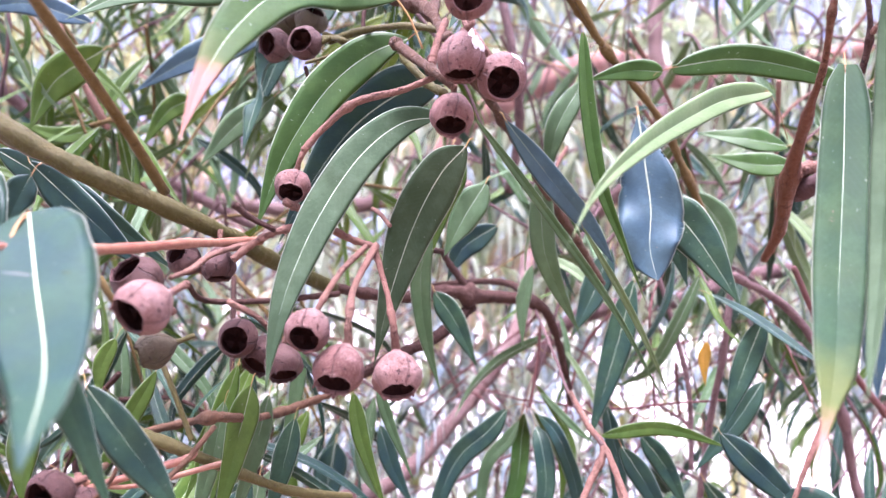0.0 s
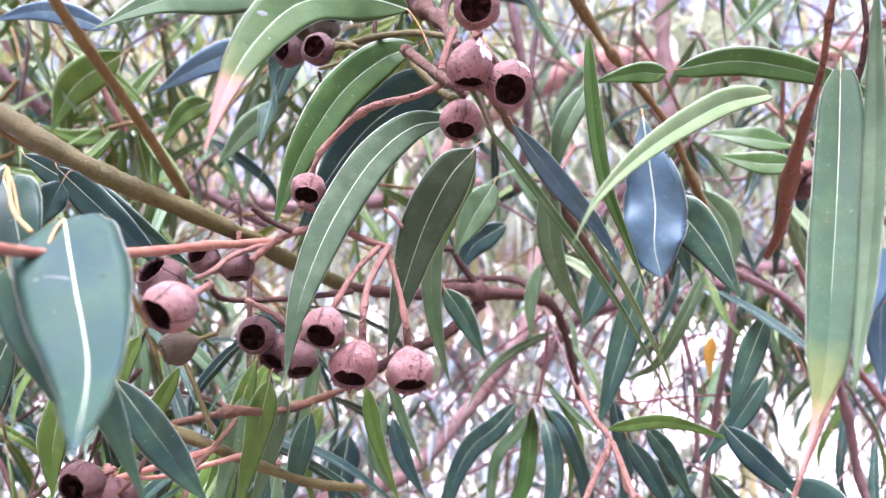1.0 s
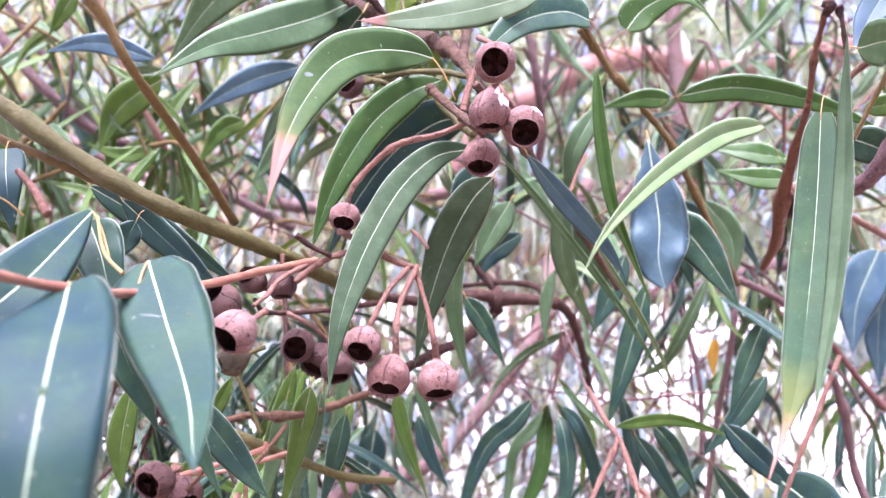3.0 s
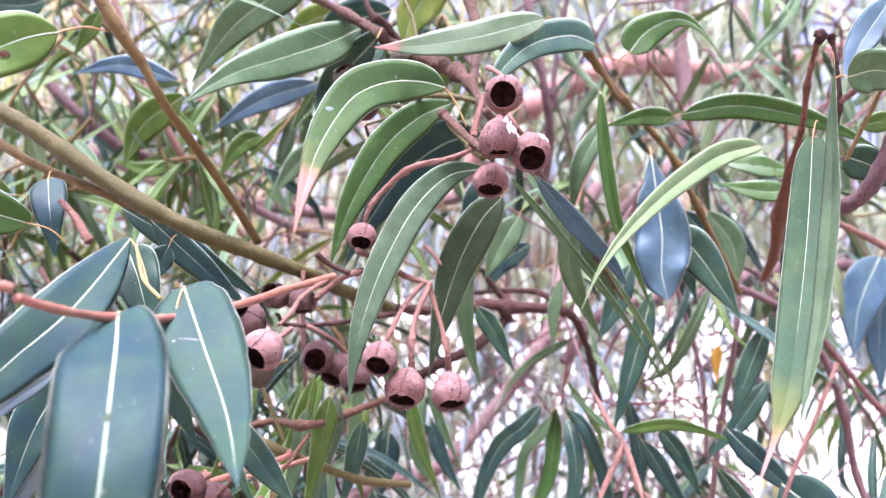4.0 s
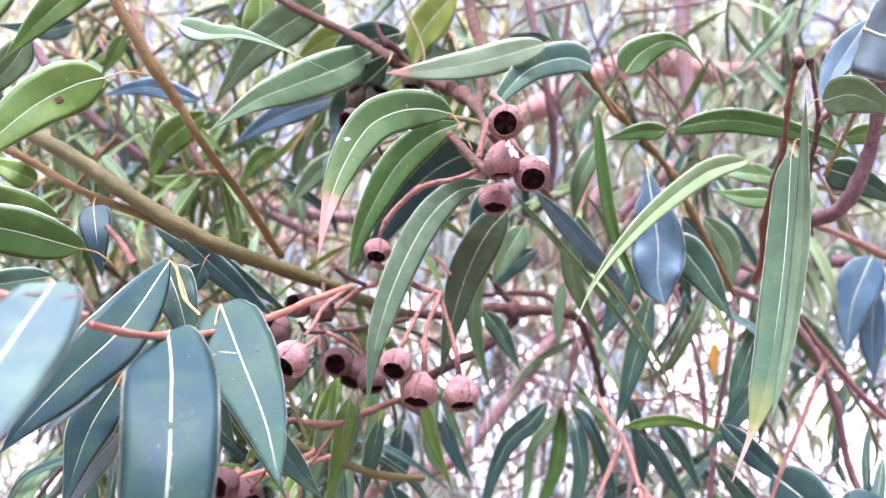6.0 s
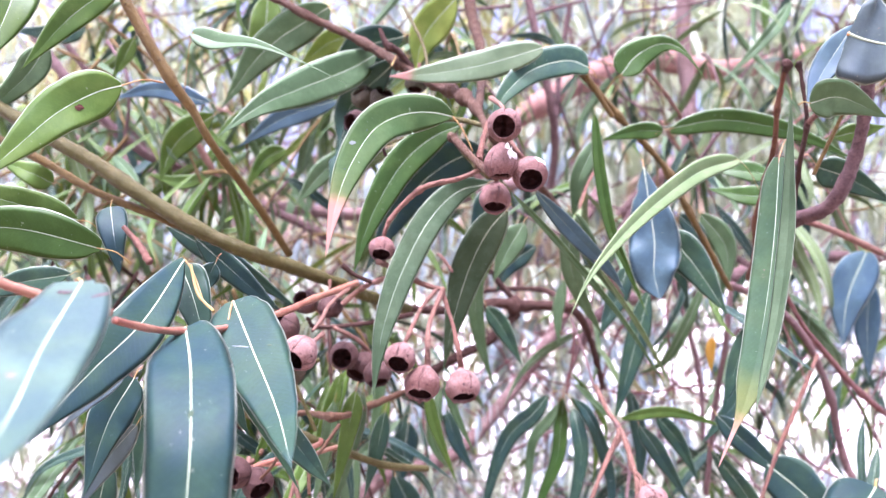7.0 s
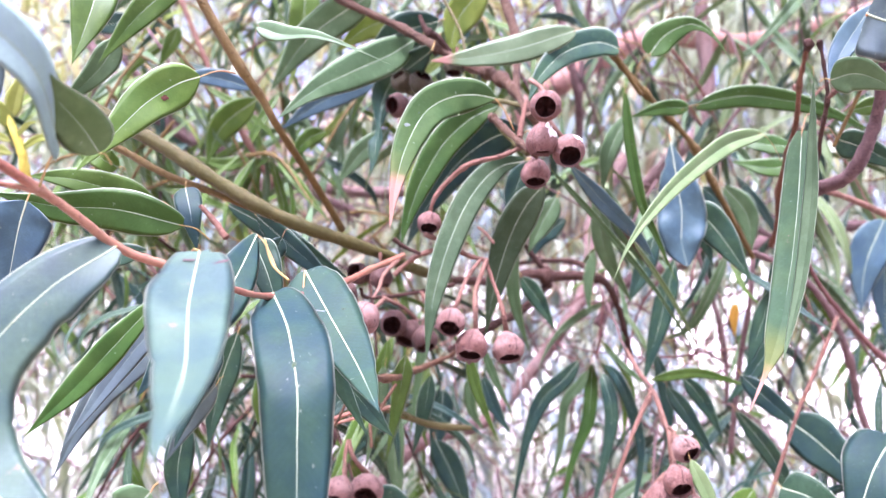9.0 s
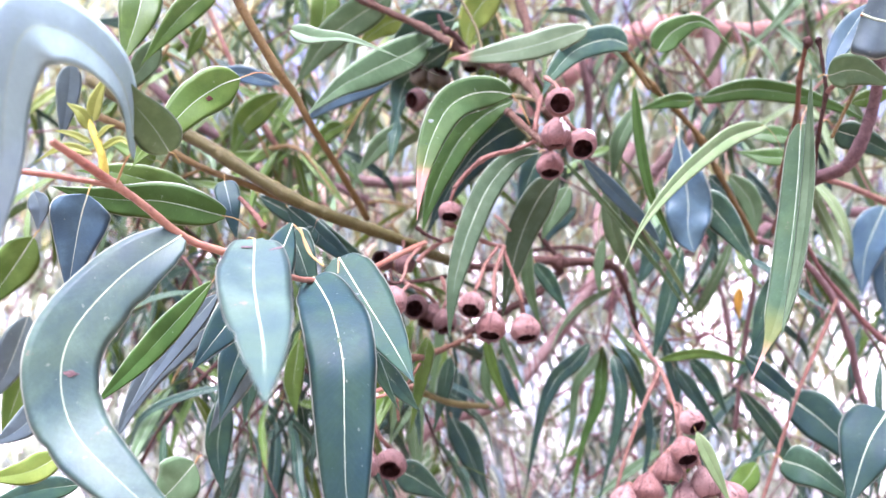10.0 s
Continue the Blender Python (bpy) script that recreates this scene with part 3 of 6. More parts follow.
TEMPLATES = {kind: [leaf_template(40 + 7 * i + n, kind) for i in range(4)] for n, kind in enumerate(("sage", "blue", "green", "dark", "lime", "light"))}


def spray(place, heading, droop, length, kinds, rnd, twig):
    """One hanging twig with its leaves."""
    ob = new("leafy_twig")
    ob.location = place
    tagged(ob, rnd.choice(("thin twig of hanging narrow gum leaves", "drooping purplish twig of narrow gum leaves", "hanging twig with grey-green sickle leaves")), "twig", "hanging leafy twigs")
    d = Vector((math.cos(heading), math.sin(heading), droop)).normalized()
    line = [Vector((0, 0, 0)), d * length * 0.5, d * length + Vector((0, 0, -0.3 * length))]
    bm = bmesh.new()
    add_tube(bm, line, [0.0032, 0.0026, 0.0012], 6, 0.15, 12)
    part("twig", bm, twig, ob)
    pts = spline(line, 12)
    for j in range(rnd.randint(6, 10)):
        blade, extra = rnd.choice(TEMPLATES[rnd.choice(kinds)])
        lf = new("leaf", blade)
        lf.parent = ob
        size = rnd.uniform(0.12, 0.21)
        swing = Euler((rnd.uniform(-0.9, 0.5), rnd.uniform(-0.8, 0.8), rnd.uniform(0, math.tau)))
        lf.matrix_local = Matrix.LocRotScale(pts[rnd.randint(2, 12)] + Vector((0, 0, -0.004)), swing, (size, size, size))
        for n, me in extra:
            child = new(n, me)
            child.parent = lf


def sprays(seed, count, across, deep, high, kinds, twig):
    rnd = random.Random(seed)
    for _ in range(count):
        y = rnd.uniform(*deep)
        x = 0.1 - 0.11 * y + (y + 0.1) * rnd.uniform(*across)
        z = 1.72 + 0.035 * y + (y + 0.1) * rnd.uniform(*high)
        if 0.03 < (x - 0.1 + 0.11 * y) / (y + 0.1) < 0.24 and -0.10 < (z - 1.72) / (y + 0.1) < 0.13:
            continue
        if -0.32 < (x - 0.1 + 0.11 * y) / (y + 0.1) < -0.12 and 0.04 < (z - 1.72) / (y + 0.1) < 0.26:
            continue
        spray((x, y, z), rnd.uniform(0, math.tau), rnd.uniform(-1.6, 0.1), rnd.uniform(0.14, 0.30), kinds, rnd, twig)


sprays(11, 46, (-0.62, 0.02), (1.1, 2.0), (-0.02, 0.42), ("sage", "green", "green", "blue", "sage", "lime"), BROWN_BARK)
sprays(12, 34, (0.0, 0.65), (1.1, 2.1), (0.0, 0.42), ("sage", "light", "sage", "blue", "green", "blue"), PURPLE_TWIG)
sprays(13, 26, (-0.62, 0.02), (1.1, 2.0), (-0.30, 0.05), ("blue", "dark", "green", "sage"), PINK_TWIG)
sprays(14, 26, (0.0, 0.65), (1.05, 2.0), (-0.30, 0.03), ("blue", "sage", "dark", "blue", "green"), PURPLE_TWIG)
sprays(17, 22, (-0.62, -0.1), (1.3, 2.2), (0.0, 0.40), ("lime", "green", "sage", "sage"), PINK_TWIG)
# mostly dark leaf colour, standing for shaded undersides behind the near spray
sprays(15, 22, (-0.60, -0.12), (0.78, 1.1), (-0.26, 0.02), ("blue", "dark", "dark", "dark", "green"), DARK_TWIG)
sprays(16, 8, (-0.62, -0.30), (0.85, 1.1), (0.05, 0.36), ("green", "green", "sage"), BROWN_BARK)
sprays(18, 8, (0.06, 0.62), (0.95, 1.3), (0.10, 0.40), ("light", "sage", "light", "blue"), PINK_TWIG)
sprays(19, 9, (-0.55, 0.0), (0.95, 1.3), (0.16, 0.42), ("green", "sage", "light"), BROWN_BARK)
sprays(20, 9, (-0.36, -0.12), (0.82, 1.15), (-0.08, 0.06), ("green", "dark", "green", "sage"), BROWN_BARK)


def twig_tangle(seed, count, across, high, material, label, thick=1.0):
    """Thin bare twigs that cross behind the leaves."""
    rnd = random.Random(seed)
    bm = bmesh.new()
    for _ in range(count):
        y = rnd.uniform(1.05, 2.2)
        x = 0.1 - 0.11 * y + (y + 0.1) * rnd.uniform(*across)
        z = 1.72 + 0.035 * y + (y + 0.1) * rnd.uniform(*high)
        d = Vector((rnd.uniform(-1, 1), rnd.uniform(-0.5, 0.5), rnd.uniform(-1.3, 0.6))).normalized() * rnd.uniform(0.15, 0.5)
        bow = Vector((rnd.uniform(-1, 1), rnd.uniform(-1, 1), rnd.uniform(-1, 1))) * 0.08
        p = Vector((x, y, z))
        r = thick * rnd.uniform(0.0011, 0.0034)
        add_tube(bm, [p, p + d * 0.35 + bow, p + d * 0.7 + bow * 0.4, p + d], [r, r * 0.9, r * 0.6], 6, 0.2, 12, ((0.35, 0.5), (0.7, 0.5)))
    tagged(part("twig_tangle", bm, material), label, "twigs", kind="stuff")


twig_tangle(21, 110, (-0.6, 0.65), (-0.36, 0.4), PURPLE_TWIG, "tangle of thin bare purplish twigs behind the leaves")
twig_tangle(29, 70, (-0.1, 0.65), (-0.36, 0.0), WINE_TWIG, "tangle of fine reddish twigs low among the leaves", 0.7)
twig_tangle(24, 50, (-0.6, 0.65), (-0.1, 0.4), BROWN_BARK, "tangle of fine orange-brown twigs among the leaves", 0.8)
# small leaves in the same sunlight-lightened far colours
foliage("hanging_foliage", "small pale gum leaves hanging low among the twigs", 120, (-0.25, 0.62, 1.25, 2.1, -0.34, 0.03), 41, 0.42, LIT_FAR_LEAF, WINE_TWIG, 1.8)
foliage("hanging_foliage", "small blue-green gum leaves hanging low among the twigs", 90, (-0.25, 0.62, 1.2, 2.1, -0.34, 0.03), 43, 0.46, LIT_FAR_BLUE, WINE_TWIG, 1.8)


# the olive main branch with its fruit twigs
main = branch((0.1984, 1.0000, 1.6592), "olive-brown gum branch with woody seed capsules and narrow leaves")
stem(main, [(-0.3977, 0.5000, 1.9029), (-0.3225, 0.5000, 1.8604), (-0.2736, 0.5050, 1.8336), (-0.2403, 0.5100, 1.8117), (-0.1890, 0.5200, 1.7791), (-0.1470, 0.5400, 1.7571), (-0.1098, 0.5800, 1.7411), (-0.0785, 0.6200, 1.7263), (-0.0592, 0.6800, 1.7121), (-0.0273, 0.7700, 1.6933)], [0.0068, 0.0071, 0.0072, 0.0068, 0.0065, 0.0071], OLIVE_BARK, label="thick olive-brown stem", rough=0.13, knots=((0.18, 0.1), (0.31, 0.14), (0.45, 0.16), (0.55, 0.1), (0.68, 0.2), (0.8, 0.12)))
stem(main, [(-0.0516, 0.7000, 1.7073), (-0.0224, 0.7800, 1.6938), (0.0286, 0.8600, 1.6892), (0.0762, 0.8900, 1.6982), (0.1011, 0.9080, 1.6948), (0.1721, 0.9500, 1.6902), (0.2025, 1.0000, 1.6514), (0.2277, 1.0500, 1.5668)], [0.0042, 0.0059, 0.0080, 0.0073, 0.0055, 0.0041], DARK_TWIG, name="side_twig", label="dark knotted older wood", rough=0.25, knots=((0.55, 0.7), (0.7, 0.4)))
stem(main, [(-0.4019, 0.5200, 1.8685), (-0.3361, 0.5200, 1.8386), (-0.2822, 0.5200, 1.8095), (-0.2299, 0.5200, 1.7896), (-0.1902, 0.5350, 1.7722)], [0.0040, 0.0039, 0.0034], BROWN_BARK, name="side_twig")
stem(main, [(-0.1840, 0.3750, 1.9690), (-0.1790, 0.3850, 1.9400), (-0.1520, 0.4030, 1.8850), (-0.1400, 0.4200, 1.8620), (-0.1310, 0.4400, 1.8370), (-0.1270, 0.5300, 1.7970), (-0.1190, 0.6000, 1.7540)], [0.0040, 0.0042, 0.0043, 0.0034, 0.0032, 0.0036, 0.0041], BROWN_BARK, name="side_twig", label="orange-brown twig with olive upper end", rough=0.1, knots=((0.34, 0.2), (0.48, 0.15), (0.72, 0.1)))
stem(main, [(-0.5090, 1.0000, 2.1570), (-0.4580, 1.0000, 2.0380), (-0.4180, 1.0000, 1.9590), (-0.3570, 1.0500, 1.8370), (-0.3110, 1.0800, 1.7870)], [0.0042, 0.0044, 0.0050], PINK_TWIG, name="side_twig", knots=((0.3, 0.3), (0.6, 0.3)))
stem(main, [(0.1011, 0.9080, 1.6948), (0.0751, 0.9000, 1.7271), (0.0614, 0.8800, 1.7411), (0.0271, 0.8000, 1.7223)], [0.0044, 0.0026], DARK_TWIG, name="side_twig")
stem(main, [(0.1013, 0.9100, 1.6837), (0.0635, 0.8800, 1.6482), (0.0230, 0.8600, 1.6273), (-0.0384, 0.8500, 1.5913)], [0.0066, 0.0056], DARK_TWIG, name="side_twig")
stem(main, [(0.1721, 0.9500, 1.6917), (0.1424, 1.0000, 1.7131), (0.0933, 1.0500, 1.7155), (0.0307, 1.1000, 1.7091)], [0.0046, 0.0035], DARK_TWIG, name="side_twig")

# fruit twig
stem(main, [(-0.0614, 0.6400, 1.7241), (-0.0610, 0.5500, 1.7079), (-0.0552, 0.5000, 1.6957), (-0.0515, 0.4600, 1.6883)], [0.0027, 0.0018, 0.0014], PINK_TWIG, name="side_twig", rough=0.3, knots=((0.5, 0.3),))
stem(main, [(-0.0560, 0.5700, 1.7054), (-0.0423, 0.5750, 1.7182), (-0.0258, 0.5800, 1.7277), (-0.0030, 0.5950, 1.7335), (0.0199, 0.6000, 1.7248), (0.0372, 0.6000, 1.7201)], [0.0025, 0.0025, 0.0030, 0.0021], PINK_TWIG, name="side_twig", rough=0.3, knots=((0.6, 0.9), (0.25, 0.5), (0.42, 0.3)))
stem(main, [(-0.0019, 0.5950, 1.7325), (-0.0144, 0.5850, 1.7427), (-0.0237, 0.5750, 1.7473)], [0.0026, 0.0025], PINK_TWIG, name="side_twig", rough=0.3, knots=((0.3, 0.5), (0.7, 0.6)))
stem(main, [(-0.0288, 0.5750, 1.7271), (-0.0441, 0.5700, 1.7341), (-0.0554, 0.5650, 1.7428)], [0.0020, 0.0025], DARK_TWIG, name="side_twig")
stem(main, [(0.0424, 0.6300, 1.7388), (0.0298, 0.6600, 1.7517), (0.0211, 0.6800, 1.7577)], [0.0017, 0.0019], PINK_TWIG, name="side_twig")
capsule(main, (0.0094, 0.5250, 1.6626), 0.0143, (-0.02, -0.84, -0.52), stalk=[(0.0147, 0.5450, 1.6841), (0.0192, 0.5750, 1.7023), (0.0304, 0.6000, 1.7204)])
capsule(main, (0.0288, 0.5300, 1.6398), 0.0164, (-0.14, -0.6, -0.78), stalk=[(0.0312, 0.5400, 1.6709), (0.0294, 0.5650, 1.6907), (0.0360, 0.5900, 1.7150), (0.0372, 0.6000, 1.7211)])
capsule(main, (0.0627, 0.5450, 1.6364), 0.0160, (0.14, -0.52, -0.84), stalk=[(0.0576, 0.5500, 1.6686), (0.0496, 0.5750, 1.6884), (0.0390, 0.5950, 1.7125), (0.0361, 0.6000, 1.7211)])
capsule(main, (-0.0542, 0.4400, 1.6732), 0.0145, (-0.34, -0.84, -0.42), label="split and scarred old capsule")
capsule(main, (-0.0956, 0.5500, 1.6443), 0.0123, (-0.75, -0.45, -0.35), GREEN_CAPSULE, label="greenish unripe capsule", stalk_material=OLIVE_BARK)
capsule(main, (-0.0956, 0.5200, 1.6865), 0.0153, (-0.3, -0.5, 0.4), BROWN_CAPSULE)
capsule(main, (-0.0997, 0.6000, 1.7050), 0.0122, (-0.3, -0.5, 0.3), BROWN_CAPSULE)
capsule(main, (-0.0755, 0.6000, 1.7035), 0.0126, (0.1, -0.2, -0.9), BROWN_CAPSULE)
capsule(main, (-0.0709, 0.6400, 1.6501), 0.0154, (0.05, -0.97, -0.15), BROWN_CAPSULE, label="open capsule with a brown hollow")
capsule(main, (-0.0568, 0.6600, 1.6375), 0.0158, (-0.3, -0.6, -0.7), BROWN_CAPSULE, stalk=[(-0.0646, 0.6600, 1.6664), (-0.0882, 0.6600, 1.6770)])
capsule(main, (-0.0378, 0.6500, 1.6321), 0.0155, (0.2, -0.5, -0.8), BROWN_CAPSULE, stalk=[(-0.0357, 0.6600, 1.6618), (-0.0443, 0.6700, 1.6835)])
stem(main, [(-0.0987, 0.6000, 1.6896), (-0.1057, 0.6600, 1.6772), (-0.0646, 0.7000, 1.6795), (-0.0170, 0.7500, 1.6884)], [0.0019, 0.0029], DARK_TWIG, name="side_twig")
stem(main, [(-0.1194, 0.6200, 1.6268), (-0.1094, 0.6200, 1.6066), (-0.0944, 0.6200, 1.5746)], [0.0021, 0.0021], OLIVE_BARK, name="side_twig")
stem(main, [(-0.1759, 0.6300, 1.5939), (-0.1598, 0.6300, 1.5842), (-0.1019, 0.6300, 1.5643), (-0.0674, 0.6600, 1.5434), (-0.0362, 0.7000, 1.5231), (0.0044, 0.7400, 1.5114)], [0.0055, 0.0046, 0.0039], OLIVE_BARK, name="side_twig")
stem(main, [(-0.0210, 0.7950, 1.5979), (-0.0352, 0.7900, 1.5903), (-0.0746, 0.7400, 1.5774), (-0.0570, 0.5550, 1.6018), (-0.1628, 0.7950, 1.5602), (-0.1778, 0.7200, 1.5592), (-0.1259, 0.5500, 1.5665)], [0.0033, 0.0037, 0.0029, 0.0040, 0.0024], TAN_TWIG, name="side_twig", rough=0.3, knots=((0.5, 0.5), (0.53, 0.4), (0.3, 0.3), (0.2, 0.3)))
stem(main, [(-0.0449, 0.5250, 1.6011), (-0.0552, 0.5100, 1.5831), (-0.0636, 0.5000, 1.5702), (-0.0609, 0.4900, 1.5478)], [0.0017, 0.0016], TAN_TWIG, name="side_twig")
stem(main, [(-0.0836, 0.5100, 1.5980), (-0.0896, 0.5000, 1.5832), (-0.0969, 0.5000, 1.5684), (-0.1092, 0.5000, 1.5550)], [0.0013, 0.0013], TAN_TWIG, name="side_twig")
stem(main, [(-0.1338, 0.5500, 1.5532), (-0.1041, 0.5500, 1.5639), (-0.0784, 0.5700, 1.5717), (-0.0767, 0.5800, 1.5745)], [0.0026, 0.0023], RED_TWIG, name="side_twig")
capsule(main, (-0.1290, 0.5000, 1.5624), 0.0140, (-0.15, -0.95, -0.1), BROWN_CAPSULE)
capsule(main, (-0.1144, 0.5100, 1.5516), 0.0141, (0.5, -0.6, -0.5), BROWN_CAPSULE)
capsule(main, (-0.1544, 0.5500, 1.5496), 0.0131, (-0.4, -0.8, -0.3), stalk=[(-0.1277, 0.6000, 1.5444), (-0.0671, 0.6300, 1.5596)], stalk_material=RED_TWIG)
capsule(main, (-0.1073, 0.6600, 1.4577), 0.0194, (0.1, -0.85, -0.4), stalk=[(-0.1250, 0.6700, 1.4879), (-0.1345, 0.6800, 1.5065)])
capsule(main, (-0.1283, 0.6200, 1.4670), 0.0173, (-0.1, -0.7, -0.6), stalk=[(-0.1333, 0.6600, 1.4902), (-0.1345, 0.6800, 1.5065)])

# leaves below and behind the main branch
leaf(main, (-0.1080, 0.5800, 1.6270), (-0.1233, 0.5700, 1.5881), (-0.1415, 0.5560, 1.5405), wide=0.0145, face=(0.66, -0.75, -0.05), kind="green")
leaf(main, (-0.1476, 0.6000, 1.6470), (-0.1564, 0.6000, 1.6265), (-0.1571, 0.6000, 1.5984), wide=0.0137, face=(0.09, -1.00, -0.02), kind="green", shape="lance")
leaf(main, (-0.0899, 0.7000, 1.6239), (-0.1053, 0.7000, 1.5697), (-0.1313, 0.7000, 1.5008), wide=0.0179, face=(0.09, -1.00, -0.03), kind="green")
leaf(main, (-0.0730, 0.7400, 1.5961), (-0.0834, 0.7400, 1.5444), (-0.1076, 0.7400, 1.4509), wide=0.0197, face=(0.54, -0.84, -0.12), kind="sage")
leaf(main, (-0.1006, 0.7800, 1.6179), (-0.1133, 0.7800, 1.5845), (-0.1281, 0.7800, 1.5296), (-0.1354, 0.7800, 1.4540), wide=0.0189, face=(-0.16, -0.99, 0.04), kind="green")
leaf(main, (-0.0724, 0.8500, 1.6381), (-0.0767, 0.8500, 1.5783), (-0.0943, 0.8500, 1.4620), wide=0.0161, face=(0.05, -1.00, -0.01), kind="sage")
leaf(main, (0.0024, 0.7400, 1.6016), (0.0128, 0.7400, 1.5594), (0.0404, 0.7400, 1.4911), wide=0.0156, face=(0.01, -1.00, 0.00), kind="green")
leaf(main, (0.0150, 0.8000, 1.6048), (0.0290, 0.8000, 1.5669), (0.0564, 0.8000, 1.5109), wide=0.0115, face=(-0.01, -1.00, -0.00), kind="sage")
leaf(main, (0.0636, 0.8400, 1.6957), (0.0862, 0.8400, 1.6656), (0.1110, 0.8400, 1.6188), wide=0.0250, face=(-0.09, -0.99, -0.06), kind="dark", shape="lance")
leaf(main, (0.0058, 0.9000, 1.5500), (0.0216, 0.9000, 1.5074), (0.0482, 0.9000, 1.4633), wide=0.0204, face=(0.16, -0.98, 0.08), kind="blue")
leaf(main, (-0.0530, 0.6200, 1.6164), (-0.0601, 0.6200, 1.5791), (-0.0765, 0.6200, 1.4972), wide=0.0224, face=(0.45, -0.89, -0.09), kind="green")
leaf(main, (-0.0856, 0.6600, 1.5982), (-0.0928, 0.6600, 1.5531), (-0.1104, 0.6600, 1.4743), wide=0.0186, face=(-0.03, -1.00, 0.01), kind="sage")
leaf(main, (-0.0389, 0.7000, 1.5822), (-0.0467, 0.7000, 1.5410), (-0.0618, 0.7000, 1.4832), wide=0.0209, face=(-0.10, -0.99, 0.02), kind="dark")

# the near spray on its red twig
front = branch((-0.0614, 0.6400, 1.7241), "red-stemmed spray of broad blue-green gum leaves")
stem(front, [(-0.0604, 0.6450, 1.7252), (-0.0669, 0.5800, 1.7175), (-0.0706, 0.5300, 1.7125), (-0.0765, 0.4500, 1.7021), (-0.0879, 0.3750, 1.6955), (-0.0873, 0.3150, 1.6969), (-0.0896, 0.2700, 1.7018), (-0.0913, 0.2350, 1.7085)], [0.0036, 0.0031, 0.0026, 0.0022, 0.0021], RED_TWIG, knots=((0.3, 0.2), (0.62, 0.25), (0.75, 0.25)))
stem(front, [(-0.0927, 0.2350, 1.7124), (-0.1229, 0.2100, 1.7235), (-0.1372, 0.1950, 1.7326), (-0.1513, 0.1750, 1.7514), (-0.1603, 0.1600, 1.7624), (-0.1684, 0.1400, 1.7744), (-0.1749, 0.1250, 1.7832)], [0.0022, 0.0025, 0.0028, 0.0022], RED_TWIG, name="side_twig", knots=((0.65, 0.3),))
stem(front, [(-0.1585, 0.1600, 1.7607), (-0.1717, 0.1500, 1.7635), (-0.1925, 0.1300, 1.7671), (-0.2073, 0.1100, 1.7671)], [0.0020, 0.0015], RED_TWIG, name="side_twig")
leaf_a = leaf(front, (-0.0935, 0.3978, 1.7135), (-0.0605, 0.3532, 1.6823), (-0.0276, 0.3085, 1.6518), (0.0010, 0.2515, 1.6313), wide=0.0475, face=(-0.08, -0.53, 0.85), kind="blue", shape="blunt", stalk=(-0.0879, 0.3750, 1.6955), fold=0.06, wave=0.05, nicks=0.22, label="blue-green leaf with a pale scratch")
scar(leaf_a, (-0.0707, 0.3600, 1.6795), 0.0160, 0.0024, (0.39, -0.92, 0.09), SCAR_WHITE, "scratch", "pale straight scratch", 0)
scar(leaf_a, (-0.0517, 0.3600, 1.6822), 0.0055, 0.0017, (0.36, -0.93, 0.09), SCAR_PALE, "scar", "brownish fleck", 0)
leaf_b = leaf(front, (-0.0890, 0.3120, 1.7000), (-0.0670, 0.2720, 1.6880), (-0.0530, 0.2450, 1.6770), (-0.0370, 0.2120, 1.6510), (-0.0330, 0.2000, 1.6180), (-0.0290, 0.1900, 1.5720), (-0.0190, 0.1850, 1.5400), wide=0.0453, face=(0.30, -0.85, 0.40), kind="blue", shape="strip", stalk=(-0.0839, 0.3150, 1.6961), fold=0.06, wave=0.10, nicks=0.12, label="broad wavy-edged blue-green leaf")
scar(leaf_b, (-0.0440, 0.2250, 1.6630), 0.0030, 0.0070, (0.46, -0.87, 0.17), SCAR_PALE, "scar", "yellowish fleck", 0)
leaf_c = leaf(front, (-0.0933, 0.2086, 1.7289), (-0.0648, 0.1382, 1.7040), (-0.0319, 0.0680, 1.6825), (0.0081, -0.0293, 1.6757), wide=0.0415, face=(0.02, -0.21, 0.98), kind="mint", shape="blunt", stalk=(-0.1061, 0.2200, 1.7262), fold=0.05, wave=0.08, nicks=0.3, label="broad blue-green leaf with pink scars")
scar(leaf_c, (-0.0925, 0.1900, 1.7242), 0.0083, 0.0044, (0.54, -0.84, 0.03), SCAR_PINK, "scar", "pinkish scar", 0)
scar(leaf_c, (-0.0700, 0.1900, 1.7134), 0.0110, 0.0039, (0.50, -0.87, 0.05), SCAR_PINK, "scar", "pinkish scar", 0.5)
scar(leaf_c, (-0.1078, 0.1800, 1.7134), 0.0054, 0.0033, (0.57, -0.82, 0.05), SCAR_PINK, "scar", "pinkish scar", 0)
leaf_d = leaf(front, (-0.1354, 0.1930, 1.7315), (-0.1587, 0.1650, 1.7073), (-0.1775, 0.1400, 1.6701), (-0.1698, 0.1300, 1.6293), (-0.1311, 0.1200, 1.5980), (-0.0961, 0.1200, 1.5726), wide=0.0412, face=(0.52, -0.72, 0.46), kind="mint", shape="strip", stalk=(-0.1367, 0.1970, 1.7294), fold=0.08, wave=0.08, nicks=0.55, label="long sickle-shaped blue-green leaf")
scar(leaf_d, (-0.1743, 0.1350, 1.6524), 0.0095, 0.0041, (0.57, -0.81, 0.15), SCAR_PINK, "scar", "reddish eaten scar", 0)
